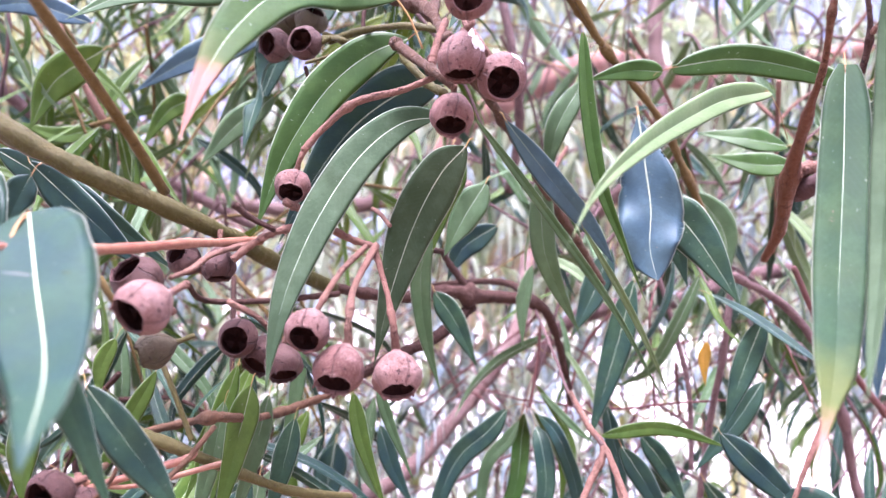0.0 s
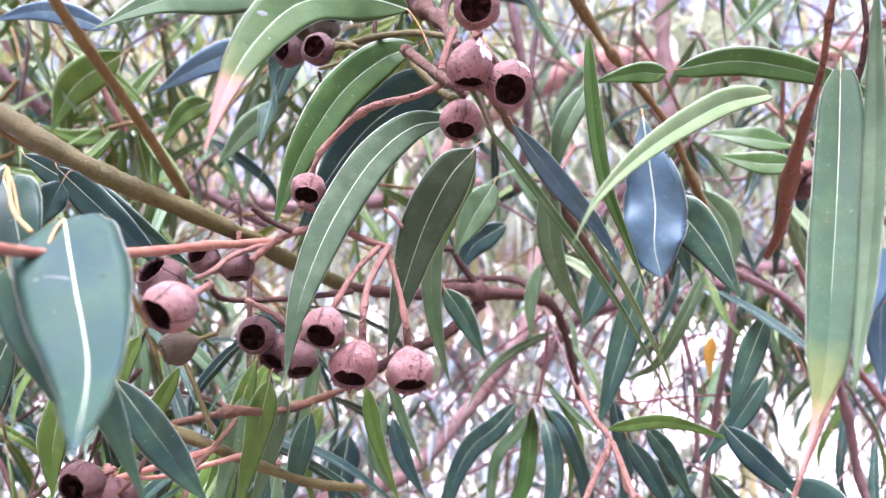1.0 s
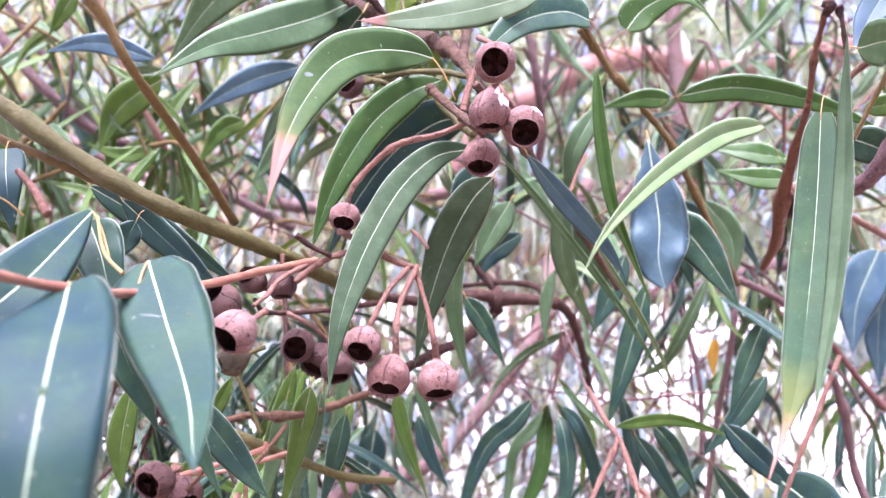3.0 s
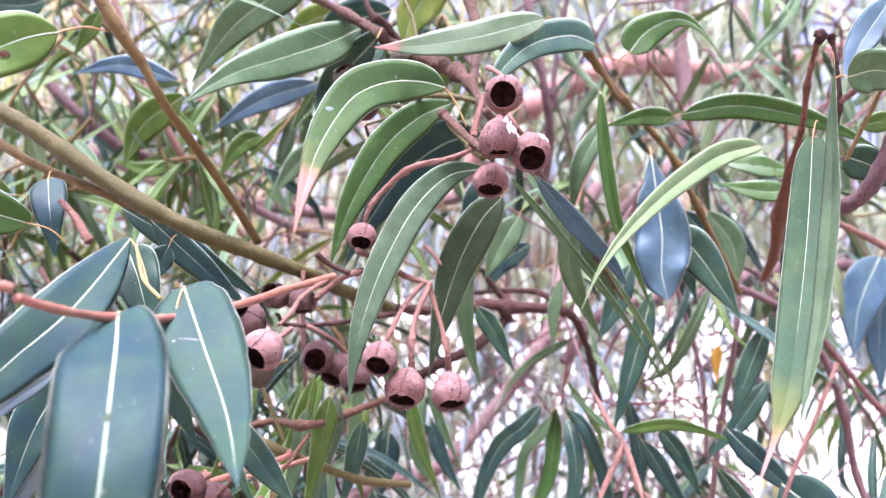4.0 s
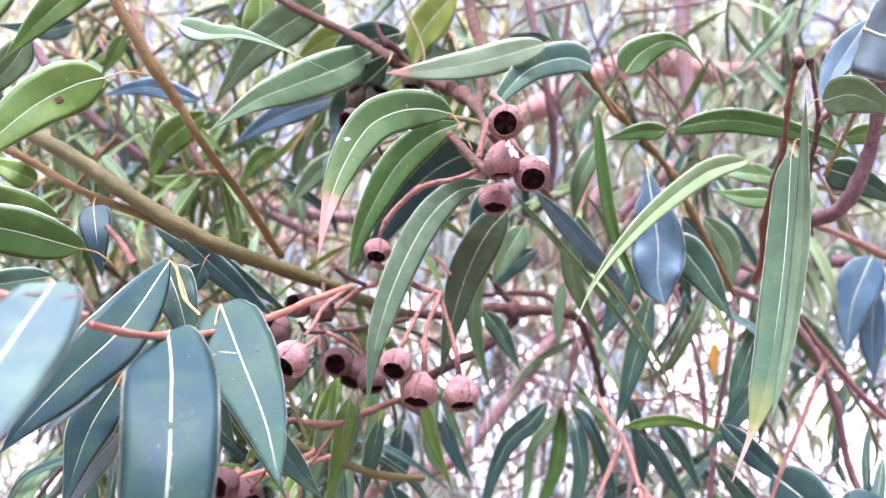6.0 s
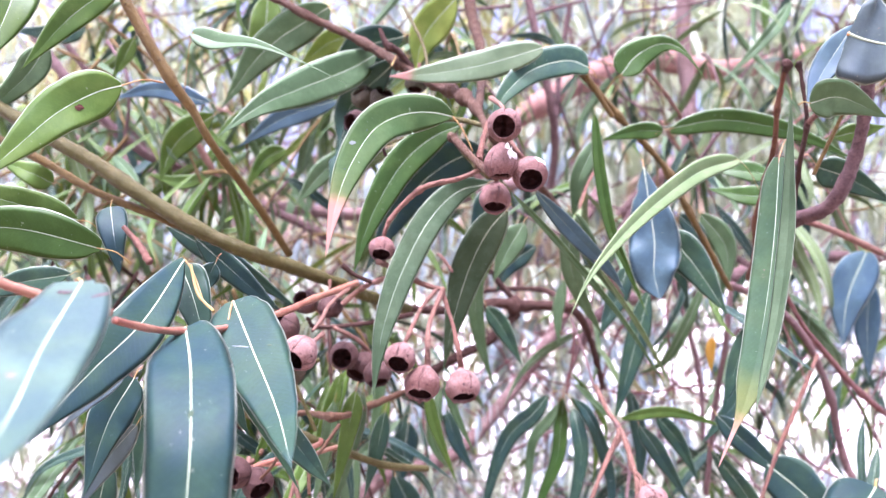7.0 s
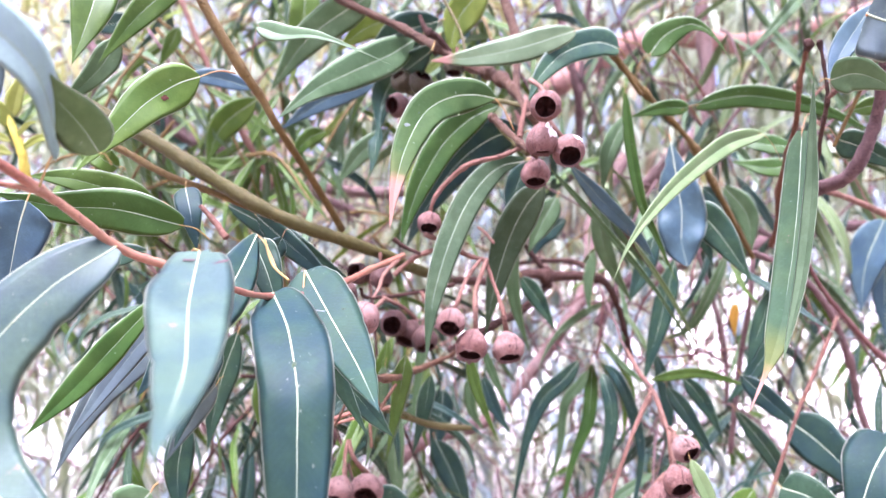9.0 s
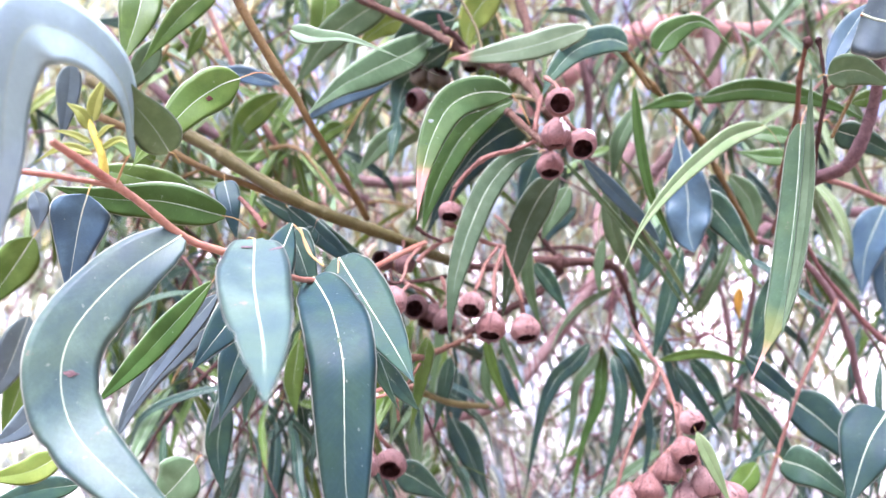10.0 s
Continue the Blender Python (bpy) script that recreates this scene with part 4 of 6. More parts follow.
leaf(front, (-0.1399, 0.1500, 1.7815), (-0.1238, 0.1100, 1.8089), (-0.1205, 0.0700, 1.8216), (-0.1225, 0.0400, 1.8187), (-0.1256, 0.0300, 1.7974), (-0.1301, 0.0300, 1.7579), (-0.1385, 0.0300, 1.7181), wide=0.0360, face=(0.97, -0.11, 0.23), kind="pale", shape="strip", stalk=(-0.1585, 0.1600, 1.7613), fold=0.1, label="arching blue-green leaf, lightened in colour for its sheen")
leaf(front, (-0.1246, 0.1600, 1.7797), (-0.1276, 0.1500, 1.7914), (-0.1295, 0.1300, 1.8039), (-0.1284, 0.1100, 1.8178), wide=0.0261, face=(0.63, -0.50, -0.59), kind="light", shape="broad", fold=0.05)
leaf(front, (-0.1934, 0.1700, 1.8357), (-0.1955, 0.1700, 1.8170), (-0.2004, 0.1700, 1.7890), wide=0.0144, face=(0.57, -0.81, -0.09), kind="grey", shape="thin")
leaf(front, (-0.2692, 0.3000, 1.7661), (-0.2769, 0.3000, 1.7417), (-0.2884, 0.3000, 1.6835), wide=0.0460, face=(0.39, -0.92, -0.09), kind="sky")
leaf(front, (-0.3307, 0.3200, 1.7708), (-0.3258, 0.3200, 1.7567), (-0.3281, 0.3200, 1.7380), wide=0.0171, face=(0.44, -0.90, 0.03), kind="grey")
stem(front, [(-0.1650, 0.1600, 1.7630), (-0.1650, 0.1560, 1.7800), (-0.1700, 0.1550, 1.7940), (-0.1710, 0.1550, 1.8030)], [0.0026, 0.0024, 0.0018, 0.0010], SHOOT, name="young_shoot", label="yellow-green sprouting shoot")
leaf(front, (-0.1700, 0.1550, 1.7800), (-0.1850, 0.1500, 1.7830), (-0.2020, 0.1470, 1.7740), wide=0.0055, face=(0.30, -0.90, 0.15), kind="young", shape="broad", fold=0.25)
leaf(front, (-0.1710, 0.1550, 1.7860), (-0.1810, 0.1520, 1.7910), (-0.1910, 0.1490, 1.7930), wide=0.0044, face=(0.30, -0.90, 0.15), kind="young", shape="broad", fold=0.25)
leaf(front, (-0.1710, 0.1550, 1.7940), (-0.1750, 0.1520, 1.8030), (-0.1830, 0.1500, 1.8090), wide=0.0081, face=(0.30, -0.90, 0.15), kind="young", shape="broad", fold=0.25)
leaf(front, (-0.1700, 0.1550, 1.7980), (-0.1650, 0.1530, 1.8120), (-0.1570, 0.1520, 1.8260), wide=0.0088, face=(0.30, -0.90, 0.15), kind="young", shape="broad", fold=0.25)
leaf(front, (-0.1650, 0.1560, 1.7820), (-0.1510, 0.1530, 1.7870), (-0.1410, 0.1520, 1.7800), wide=0.0046, face=(0.30, -0.90, 0.15), kind="young", shape="broad", fold=0.25)
leaf(front, (-0.1680, 0.1550, 1.7880), (-0.1590, 0.1530, 1.7940), (-0.1530, 0.1520, 1.7950), wide=0.0032, face=(0.30, -0.90, 0.15), kind="young", shape="broad", fold=0.25)
leaf(front, (-0.1463, 0.4274, 1.7444), (-0.1423, 0.3600, 1.7006), (-0.1585, 0.3300, 1.6715), (-0.1712, 0.3100, 1.6487), (-0.1860, 0.3000, 1.6256), wide=0.0388, face=(0.40, -0.90, 0.05), kind="blue", stalk=(-0.1178, 0.4000, 1.7132), fold=0.1)
leaf(front, (-0.1549, 0.4400, 1.7387), (-0.1387, 0.4300, 1.7123), (-0.1206, 0.4200, 1.6656), wide=0.0329, face=(0.16, -0.93, 0.33), kind="dark", shape="broad")
leaf(front, (-0.1021, 0.3700, 1.6889), (-0.0878, 0.3700, 1.6576), (-0.0683, 0.3700, 1.6212), wide=0.0220, face=(0.38, -0.90, 0.19), kind="dark", shape="broad")
leaf(front, (-0.1092, 0.4100, 1.6824), (-0.0753, 0.4000, 1.6393), (-0.0368, 0.3900, 1.5776), wide=0.0210, face=(0.11, -0.96, 0.26), kind="dark")
leaf(front, (-0.2040, 0.5700, 1.7680), (-0.1790, 0.5800, 1.7440), (-0.1500, 0.5900, 1.7170), (-0.1230, 0.6000, 1.6940), wide=0.0256, face=(0.04, -0.99, 0.0), kind="blue", fold=0.1)
leaf(front, (-0.2490, 0.6000, 1.7820), (-0.2070, 0.6050, 1.7590), (-0.1590, 0.6100, 1.7300), (-0.1120, 0.6200, 1.6960), wide=0.0264, face=(-0.10, -0.98, -0.06), kind="blue", fold=0.14, label="long narrow blue-green leaf")
leaf(front, (-0.2257, 0.4550, 1.7879), (-0.2135, 0.4400, 1.7648), (-0.2074, 0.4400, 1.7313), wide=0.0245, face=(0.37, -0.86, 0.35), kind="blue", shape="oval", fold=0.05)
leaf(front, (-0.1394, 0.4700, 1.7423), (-0.1457, 0.4700, 1.7291), (-0.1519, 0.4700, 1.7137), wide=0.0177, face=(0.22, -0.97, -0.09), kind="blue")
stem(front, [(-0.1996, 0.4300, 1.7704), (-0.1881, 0.4300, 1.7582), (-0.1708, 0.4200, 1.7416)], [0.0016, 0.0028], PINK_TWIG, name="side_twig", label="broken flaking twig end", rough=0.5)
stem(front, [(-0.1048, 0.3900, 1.7062), (-0.1220, 0.4000, 1.7188), (-0.1328, 0.4100, 1.7400)], [0.0011, 0.0012], PETIOLE, name="side_twig")
leaf(front, (-0.2004, 0.4000, 1.7515), (-0.2485, 0.3800, 1.7645), (-0.2902, 0.3600, 1.7667), (-0.3296, 0.3400, 1.7768), wide=0.0360, face=(0.44, -0.89, -0.20), kind="deep", shape="broad", stalk=(-0.1864, 0.4200, 1.7404))
leaf(front, (-0.2639, 0.4700, 1.7780), (-0.2909, 0.4500, 1.7860), (-0.3238, 0.4300, 1.7959), (-0.3627, 0.4200, 1.7983), wide=0.0300, face=(0.47, -0.87, 0.12), kind="green", stalk=(-0.2509, 0.4800, 1.7711))
leaf_f = leaf(front, (-0.1780, 0.3850, 1.8720), (-0.1900, 0.3700, 1.8630), (-0.2060, 0.3500, 1.8440), (-0.2220, 0.3300, 1.8160), (-0.2400, 0.3100, 1.7860), wide=0.0363, face=(0.16, -0.92, -0.30), kind="green", stalk=(-0.1550, 0.4032, 1.8784), fold=0.10, wave=0.05, nicks=0.1, label="green leaf with a dark brown blotch")
scar(leaf_f, (-0.1950, 0.3600, 1.8520), 0.0077, 0.0046, (0.56, -0.80, -0.22), SCAR_BROWN, "blotch", "dark brown blotch", 0.6)
leaf(front, (-0.1779, 0.4000, 1.6560), (-0.1905, 0.3800, 1.6413), (-0.2065, 0.3600, 1.6206), wide=0.0096, face=(0.65, -0.71, 0.27), kind="grey")
leaf(front, (-0.1815, 0.4200, 1.6515), (-0.1967, 0.4100, 1.6171), (-0.2082, 0.4000, 1.5651), wide=0.0345, face=(0.26, -0.95, 0.14), kind="blue", shape="broad")
leaf(front, (-0.1893, 0.4400, 1.6118), (-0.2143, 0.4400, 1.5820), (-0.2388, 0.4400, 1.5397), wide=0.0228, face=(0.29, -0.94, -0.20), kind="grey")
leaf(front, (-0.2045, 0.4600, 1.6330), (-0.2184, 0.4600, 1.5898), (-0.2304, 0.4600, 1.5552), wide=0.0305, face=(0.28, -0.96, -0.09), kind="dark")
leaf(front, (-0.1565, 0.2800, 1.6979), (-0.2056, 0.2700, 1.6441), (-0.2427, 0.2600, 1.6056), wide=0.0204, face=(0.19, -0.98, 0.04), kind="deep", fold=0.2)
leaf(front, (-0.1755, 0.3300, 1.6861), (-0.2074, 0.3200, 1.6458), (-0.2427, 0.3000, 1.5880), wide=0.0193, face=(0.12, -0.97, 0.22), kind="grey")
leaf(front, (-0.1847, 0.3600, 1.6673), (-0.2442, 0.3500, 1.6174), (-0.2778, 0.3400, 1.5539), wide=0.0254, face=(0.18, -0.98, 0.03), kind="grey")
leaf(front, (-0.3349, 0.3400, 1.5957), (-0.3516, 0.3300, 1.5734), (-0.3755, 0.3200, 1.5585), wide=0.0243, face=(0.31, -0.94, 0.16), kind="grey")
leaf(front, (-0.2800, 0.2800, 1.5656), (-0.3013, 0.2700, 1.5547), (-0.3361, 0.2600, 1.5500), wide=0.0227, face=(0.23, -0.91, 0.34), kind="lime")
leaf(front, (-0.2797, 0.3000, 1.5363), (-0.3193, 0.3000, 1.5293), (-0.3701, 0.3000, 1.5134), wide=0.0199, face=(-0.04, -0.99, 0.15), kind="dark")
leaf(front, (-0.2469, 0.5000, 1.5683), (-0.2569, 0.5000, 1.5147), (-0.2513, 0.5000, 1.4615), wide=0.0284, face=(0.42, -0.91, -0.02), kind="dark")
leaf(front, (-0.2572, 0.4500, 1.5112), (-0.2782, 0.4500, 1.4881), (-0.3025, 0.4500, 1.4646), wide=0.0510, face=(-0.02, -1.00, 0.02), kind="sage")
leaf(front, (-0.0875, 0.4500, 1.6299), (-0.0550, 0.4500, 1.5930), (-0.0309, 0.4500, 1.5669), wide=0.0216, face=(0.08, -0.99, 0.07), kind="dark")
leaf(front, (-0.2460, 0.5000, 1.9986), (-0.2830, 0.4800, 1.9588), (-0.3162, 0.4600, 1.9053), wide=0.0281, face=(0.53, -0.85, -0.04), kind="green")
leaf(front, (-0.2858, 0.4200, 1.9797), (-0.2829, 0.4000, 1.9372), (-0.2882, 0.3800, 1.8841), wide=0.0382, face=(0.56, -0.77, 0.31), kind="green", shape="lance")
leaf(front, (-0.3181, 0.5000, 1.9423), (-0.3402, 0.5000, 1.9107), (-0.3913, 0.5000, 1.8687), wide=0.0270, face=(0.30, -0.91, -0.29), kind="sage")
leaf(front, (-0.2973, 0.8000, 1.9544), (-0.3679, 0.8000, 1.9739), (-0.4346, 0.8000, 1.9621), wide=0.0257, face=(-0.00, -1.00, -0.07), kind="sky")
leaf(front, (-0.4592, 0.9000, 2.0759), (-0.4746, 0.9000, 2.0481), (-0.4939, 0.9000, 2.0140), wide=0.0235, face=(0.49, -0.83, -0.28), kind="green")
leaf(front, (-0.3354, 0.9000, 1.9605), (-0.3906, 0.9000, 1.9214), (-0.4166, 0.9000, 1.8626), wide=0.0443, face=(0.36, -0.89, -0.30), kind="green")
leaf(front, (-0.1595, 0.9200, 1.9844), (-0.2346, 0.9200, 1.9611), (-0.3099, 0.9200, 1.9153), wide=0.0364, face=(0.07, -0.99, -0.15), kind="sky")
leaf(front, (-0.3673, 0.9500, 1.8784), (-0.4095, 0.9500, 1.8699), (-0.4660, 0.9500, 1.8858), wide=0.0224, face=(0.01, -1.00, 0.07), kind="green")
leaf(front, (-0.2434, 0.9500, 1.9196), (-0.2760, 0.9500, 1.9033), (-0.3075, 0.9500, 1.8546), wide=0.0277, face=(0.14, -0.98, -0.14), kind="green")
leaf(front, (-0.1324, 0.9000, 1.9106), (-0.1777, 0.9000, 1.8723), (-0.2151, 0.9000, 1.8262), wide=0.0313, face=(0.10, -0.99, -0.09), kind="sage")
leaf(front, (-0.5356, 0.9000, 2.0930), (-0.5777, 0.9000, 2.0856), (-0.6643, 0.9000, 2.0951), wide=0.0330, face=(-0.00, -0.99, -0.16), kind="dark")
leaf(front, (-0.3908, 0.6200, 1.8285), (-0.4008, 0.6000, 1.8366), (-0.4439, 0.6000, 1.8532), wide=0.0282, face=(0.41, -0.90, 0.15), kind="green")
leaf(front, (-0.4655, 0.5000, 1.7357), (-0.4932, 0.5000, 1.6989), (-0.5352, 0.5000, 1.6493), wide=0.0438, face=(0.27, -0.94, -0.22), kind="green")
leaf(front, (-0.4735, 0.5000, 1.6497), (-0.4947, 0.5000, 1.6001), (-0.5229, 0.5000, 1.5499), wide=0.0376, face=(0.34, -0.93, -0.17), kind="grey")
leaf(front, (-0.5423, 0.6000, 1.5839), (-0.5660, 0.6000, 1.5416), (-0.5903, 0.6000, 1.4707), wide=0.0355, face=(0.35, -0.93, -0.15), kind="green")
leaf(front, (-0.2890, 0.5000, 1.7310), (-0.3402, 0.5000, 1.7225), (-0.4058, 0.5000, 1.7047), wide=0.0244, face=(-0.01, -1.00, 0.05), kind="dark")
leaf(front, (-0.2161, 0.5500, 1.6463), (-0.2363, 0.5500, 1.5899), (-0.2503, 0.5500, 1.5205), wide=0.0318, face=(0.16, -0.99, -0.04), kind="dark")
leaf(front, (-0.2014, 0.6000, 1.6153), (-0.2089, 0.6000, 1.5624), (-0.2058, 0.6000, 1.5229), wide=0.0252, face=(-0.01, -1.00, 0.00), kind="green")

# the upper branch with the large capsule cluster
upper = branch((-0.1362, 0.7200, 2.0412), "brown upper branch with a cluster of large seed capsules")
stem(upper, [(-0.2091, 0.7200, 2.0748), (-0.1360, 0.7200, 2.0348), (-0.0775, 0.7200, 2.0054), (-0.0307, 0.7100, 1.9748), (0.0066, 0.6900, 1.9503), (0.0428, 0.6600, 1.9277), (0.0654, 0.6300, 1.9043), (0.0802, 0.6000, 1.8733)], [0.0050, 0.0052, 0.0054, 0.0060, 0.0036], RED_BROWN, label="brown knotted stem", rough=0.35, knots=((0.3, 0.2), (0.42, 0.3), (0.52, 0.25), (0.6, 0.35), (0.68, 0.4), (0.75, 0.6), (0.85, 0.4)))
stem(upper, [(0.0394, 0.7500, 2.0948), (0.0498, 0.7400, 2.0391), (0.0616, 0.7200, 1.9943), (0.0649, 0.7000, 1.9575), (0.0672, 0.6400, 1.9095)], [0.0066, 0.0062, 0.0042], RED_BROWN, name="side_twig", label="upright reddish stem")
stem(upper, [(-0.0152, 0.7100, 1.9703), (-0.0292, 0.7000, 1.9857), (-0.0408, 0.6900, 1.9917), (-0.0492, 0.6900, 2.0100)], [0.0036, 0.0042, 0.0024], DARK_TWIG, name="side_twig", knots=((0.6, 0.5),))
stem(upper, [(0.0048, 0.7000, 1.9641), (-0.0052, 0.7200, 2.0013), (-0.0319, 0.7400, 2.0534)], [0.0018, 0.0019], OLIVE_BARK, name="side_twig")
stem(upper, [(0.0752, 0.6100, 1.8834), (0.0466, 0.6300, 1.8934), (0.0092, 0.6600, 1.9004), (-0.0250, 0.6900, 1.9014)], [0.0026, 0.0030], OLIVE_BARK, name="side_twig")
stem(upper, [(0.0411, 0.6100, 1.8739), (0.0503, 0.6000, 1.8644), (0.0687, 0.5700, 1.8435), (0.0805, 0.5500, 1.8305), (0.0894, 0.5500, 1.8232)], [0.0042, 0.0036, 0.0034, 0.0029], RED_BROWN, name="side_twig", knots=((0.1, 0.3), (0.6, 0.4)))
stem(upper, [(0.0799, 0.6000, 1.8864), (0.0751, 0.5800, 1.8589), (0.0737, 0.5700, 1.8435)], [0.0026, 0.0030], PINK_TWIG, name="side_twig", knots=((0.8, 0.4),))
stem(upper, [(0.0824, 0.5800, 1.8691), (0.1044, 0.6200, 1.8483), (0.1354, 0.7200, 1.8296), (0.1687, 0.7800, 1.7928), (0.2044, 0.8200, 1.7499), (0.2345, 0.8500, 1.7104)], [0.0035, 0.0042, 0.0038, 0.0034], RED_BROWN, name="side_twig", rough=0.3, knots=((0.2, 0.4), (0.33, 0.5), (0.5, 0.3), (0.7, 0.3)))
stem(upper, [(0.0767, 0.5650, 1.8338), (0.0542, 0.5700, 1.8255), (0.0204, 0.5800, 1.8186), (-0.0040, 0.5900, 1.8012), (-0.0166, 0.5900, 1.7856)], [0.0024, 0.0025, 0.0026], PINK_TWIG, name="side_twig", knots=((0.55, 0.4),))
capsule(upper, (0.1004, 0.4950, 1.8611), 0.0144, (-0.02, -0.93, -0.3), stalk=[(0.0969, 0.5200, 1.8816), (0.0854, 0.5500, 1.8968)])
capsule(upper, (0.0963, 0.5250, 1.8347), 0.0156, (-0.02, -0.2, -0.98), stalk=[(0.1016, 0.5300, 1.8584), (0.0907, 0.5500, 1.8771)], label="capsule with flaky white patches", lichen=True)
capsule(upper, (0.1211, 0.5350, 1.8258), 0.0158, (0.12, -0.8, -0.55), stalk=[(0.1060, 0.5450, 1.8521), (0.0952, 0.5700, 1.8744)], lichen=True)
capsule(upper, (0.0900, 0.5550, 1.8070), 0.0149, (-0.02, -0.5, -0.86), stalk=[(0.0904, 0.5500, 1.8233)])
capsule(upper, (-0.0211, 0.5850, 1.7605), 0.0130, (0.05, -0.72, -0.66), stalk=[(-0.0190, 0.5900, 1.7788), (-0.0156, 0.5900, 1.7866)])
capsule(upper, (-0.0088, 0.7000, 1.9509), 0.0126, (-0.1, -0.3, -0.9), GREEN_CAPSULE)
capsule(upper, (-0.0840, 0.7400, 1.9137), 0.0156, (-0.55, -0.7, -0.1), BROWN_CAPSULE, stalk=[(-0.0161, 0.6650, 1.8951), (-0.0018, 0.6650, 1.8897)], stalk_material=OLIVE_BARK)
capsule(upper, (-0.0427, 0.6800, 1.8951), 0.0147, (-0.12, -0.93, -0.05), BROWN_CAPSULE, stalk=[(-0.0161, 0.6650, 1.8951), (-0.0018, 0.6650, 1.8897)], stalk_material=OLIVE_BARK)
capsule(upper, (-0.0597, 0.7600, 1.9446), 0.0161, (0.3, -0.5, 0.5), GREEN_CAPSULE, stalk=[(-0.0161, 0.6650, 1.8951), (-0.0018, 0.6650, 1.8897)], stalk_material=OLIVE_BARK)
capsule(upper, (-0.0869, 0.7800, 1.9518), 0.0155, (-0.3, -0.5, 0.6), GREEN_CAPSULE, stalk=[(-0.0161, 0.6650, 1.8951), (-0.0018, 0.6650, 1.8897)], stalk_material=OLIVE_BARK)
stem(upper, [(-0.0384, 0.7250, 1.9206), (-0.0107, 0.7150, 1.9091), (0.0297, 0.7000, 1.9002), (0.0503, 0.6300, 1.8642), (0.0680, 0.6100, 1.8427), (0.0813, 0.5900, 1.8300)], [0.0025, 0.0029, 0.0032], OLIVE_BARK, name="side_twig", knots=((0.15, 0.4), (0.55, 0.5), (0.8, 0.4)))
stem(upper, [(-0.0009, 0.6650, 1.8898), (-0.0199, 0.6650, 1.8799), (-0.0383, 0.6650, 1.8738)], [0.0014, 0.0014], OLIVE_BARK, name="side_twig")
stem(upper, [(0.0130, 0.6600, 1.8883), (0.0081, 0.6650, 1.9065), (0.0073, 0.6700, 1.9252)], [0.0018, 0.0019], DARK_TWIG, name="side_twig")
stem(upper, [(-0.0420, 0.6800, 1.8758), (-0.0380, 0.6800, 1.8652), (-0.0316, 0.6800, 1.8606)], [0.0014, 0.0024], DARK_TWIG, name="side_twig")
leaf_l = leaf(upper, (0.0510, 0.5450, 1.8790), (0.0320, 0.5350, 1.8810), (0.0100, 0.5150, 1.8750), (-0.0080, 0.4800, 1.8550), (-0.0180, 0.4400, 1.8180), (-0.0210, 0.4100, 1.7830), (-0.0210, 0.3850, 1.7440), wide=0.0369, face=(0.30, -0.95, 0.02), kind="scorched", shape="lance", stalk=(0.0690, 0.5500, 1.8480), fold=0.14, wave=0.06, nicks=0.25, label="green leaf with a scorched pink tip")
scar(leaf_l, (-0.0232, 0.4600, 1.8370), 0.0084, 0.0038, (0.25, -0.95, -0.19), SCAR_WHITE, "scar", "bleached pale scar", 0.4)
scar(leaf_l, (-0.0172, 0.4800, 1.8521), 0.0039, 0.0017, (0.23, -0.95, -0.21), SCAR_PALE, "scar", "pale fleck", 0.9)
scar(leaf_l, (-0.0243, 0.4400, 1.8125), 0.0032, 0.0016, (0.26, -0.95, -0.16), SCAR_PALE, "scar", "pale fleck", 0.6)
leaf(upper, (0.0460, 0.6600, 1.8940), (0.0160, 0.6600, 1.8810), (-0.0160, 0.6600, 1.8530), (-0.0420, 0.6550, 1.8080), (-0.0560, 0.6500, 1.7690), (-0.0650, 0.6450, 1.7310), wide=0.0369, face=(0.35, -0.90, 0.25), kind="deep", shape="lance", stalk=(0.0752, 0.6100, 1.8834), fold=0.2, wave=0.05)
leaf(upper, (0.0740, 0.7000, 1.8690), (0.0370, 0.7200, 1.8680), (-0.0100, 0.7400, 1.8390), (-0.0510, 0.7600, 1.7890), (-0.0850, 0.7800, 1.7320), wide=0.0495, face=(-0.15, -0.90, -0.40), kind="blue", shape="lance", fold=0.12)
leaf(upper, (0.0750, 0.6650, 1.8320), (0.0450, 0.6500, 1.8220), (0.0190, 0.6200, 1.7890), (0.0010, 0.5750, 1.7380), (-0.0090, 0.5450, 1.6920), (-0.0130, 0.5300, 1.6560), (-0.0140, 0.5200, 1.6220), wide=0.0304, face=(0.12, -0.98, -0.05), kind="dull", shape="lance", fold=0.12, wave=0.03, label="sage leaf with a withered tip")
leaf(upper, (0.0970, 0.6300, 1.8010), (0.0770, 0.6400, 1.7790), (0.0560, 0.6600, 1.7390), (0.0390, 0.6700, 1.6830), (0.0280, 0.6800, 1.6290), wide=0.0395, face=(-0.05, -0.97, -0.20), kind="dull", shape="lance", fold=0.14)
leaf(upper, (0.0910, 0.7200, 1.8110), (0.0779, 0.7200, 1.7747), (0.0688, 0.7200, 1.7264), wide=0.0279, face=(-0.35, -0.93, 0.09), kind="green")
leaf(upper, (0.1115, 0.7800, 1.7983), (0.0929, 0.7800, 1.7657), (0.0745, 0.7800, 1.7267), wide=0.0327, face=(-0.11, -0.99, 0.06), kind="sage")
leaf(upper, (0.0610, 0.7800, 1.7610), (0.0530, 0.7900, 1.7100), (0.0600, 0.8000, 1.6520), (0.0770, 0.8100, 1.5930), wide=0.0209, face=(-0.07, -0.95, -0.31), kind="sage", shape="lance")
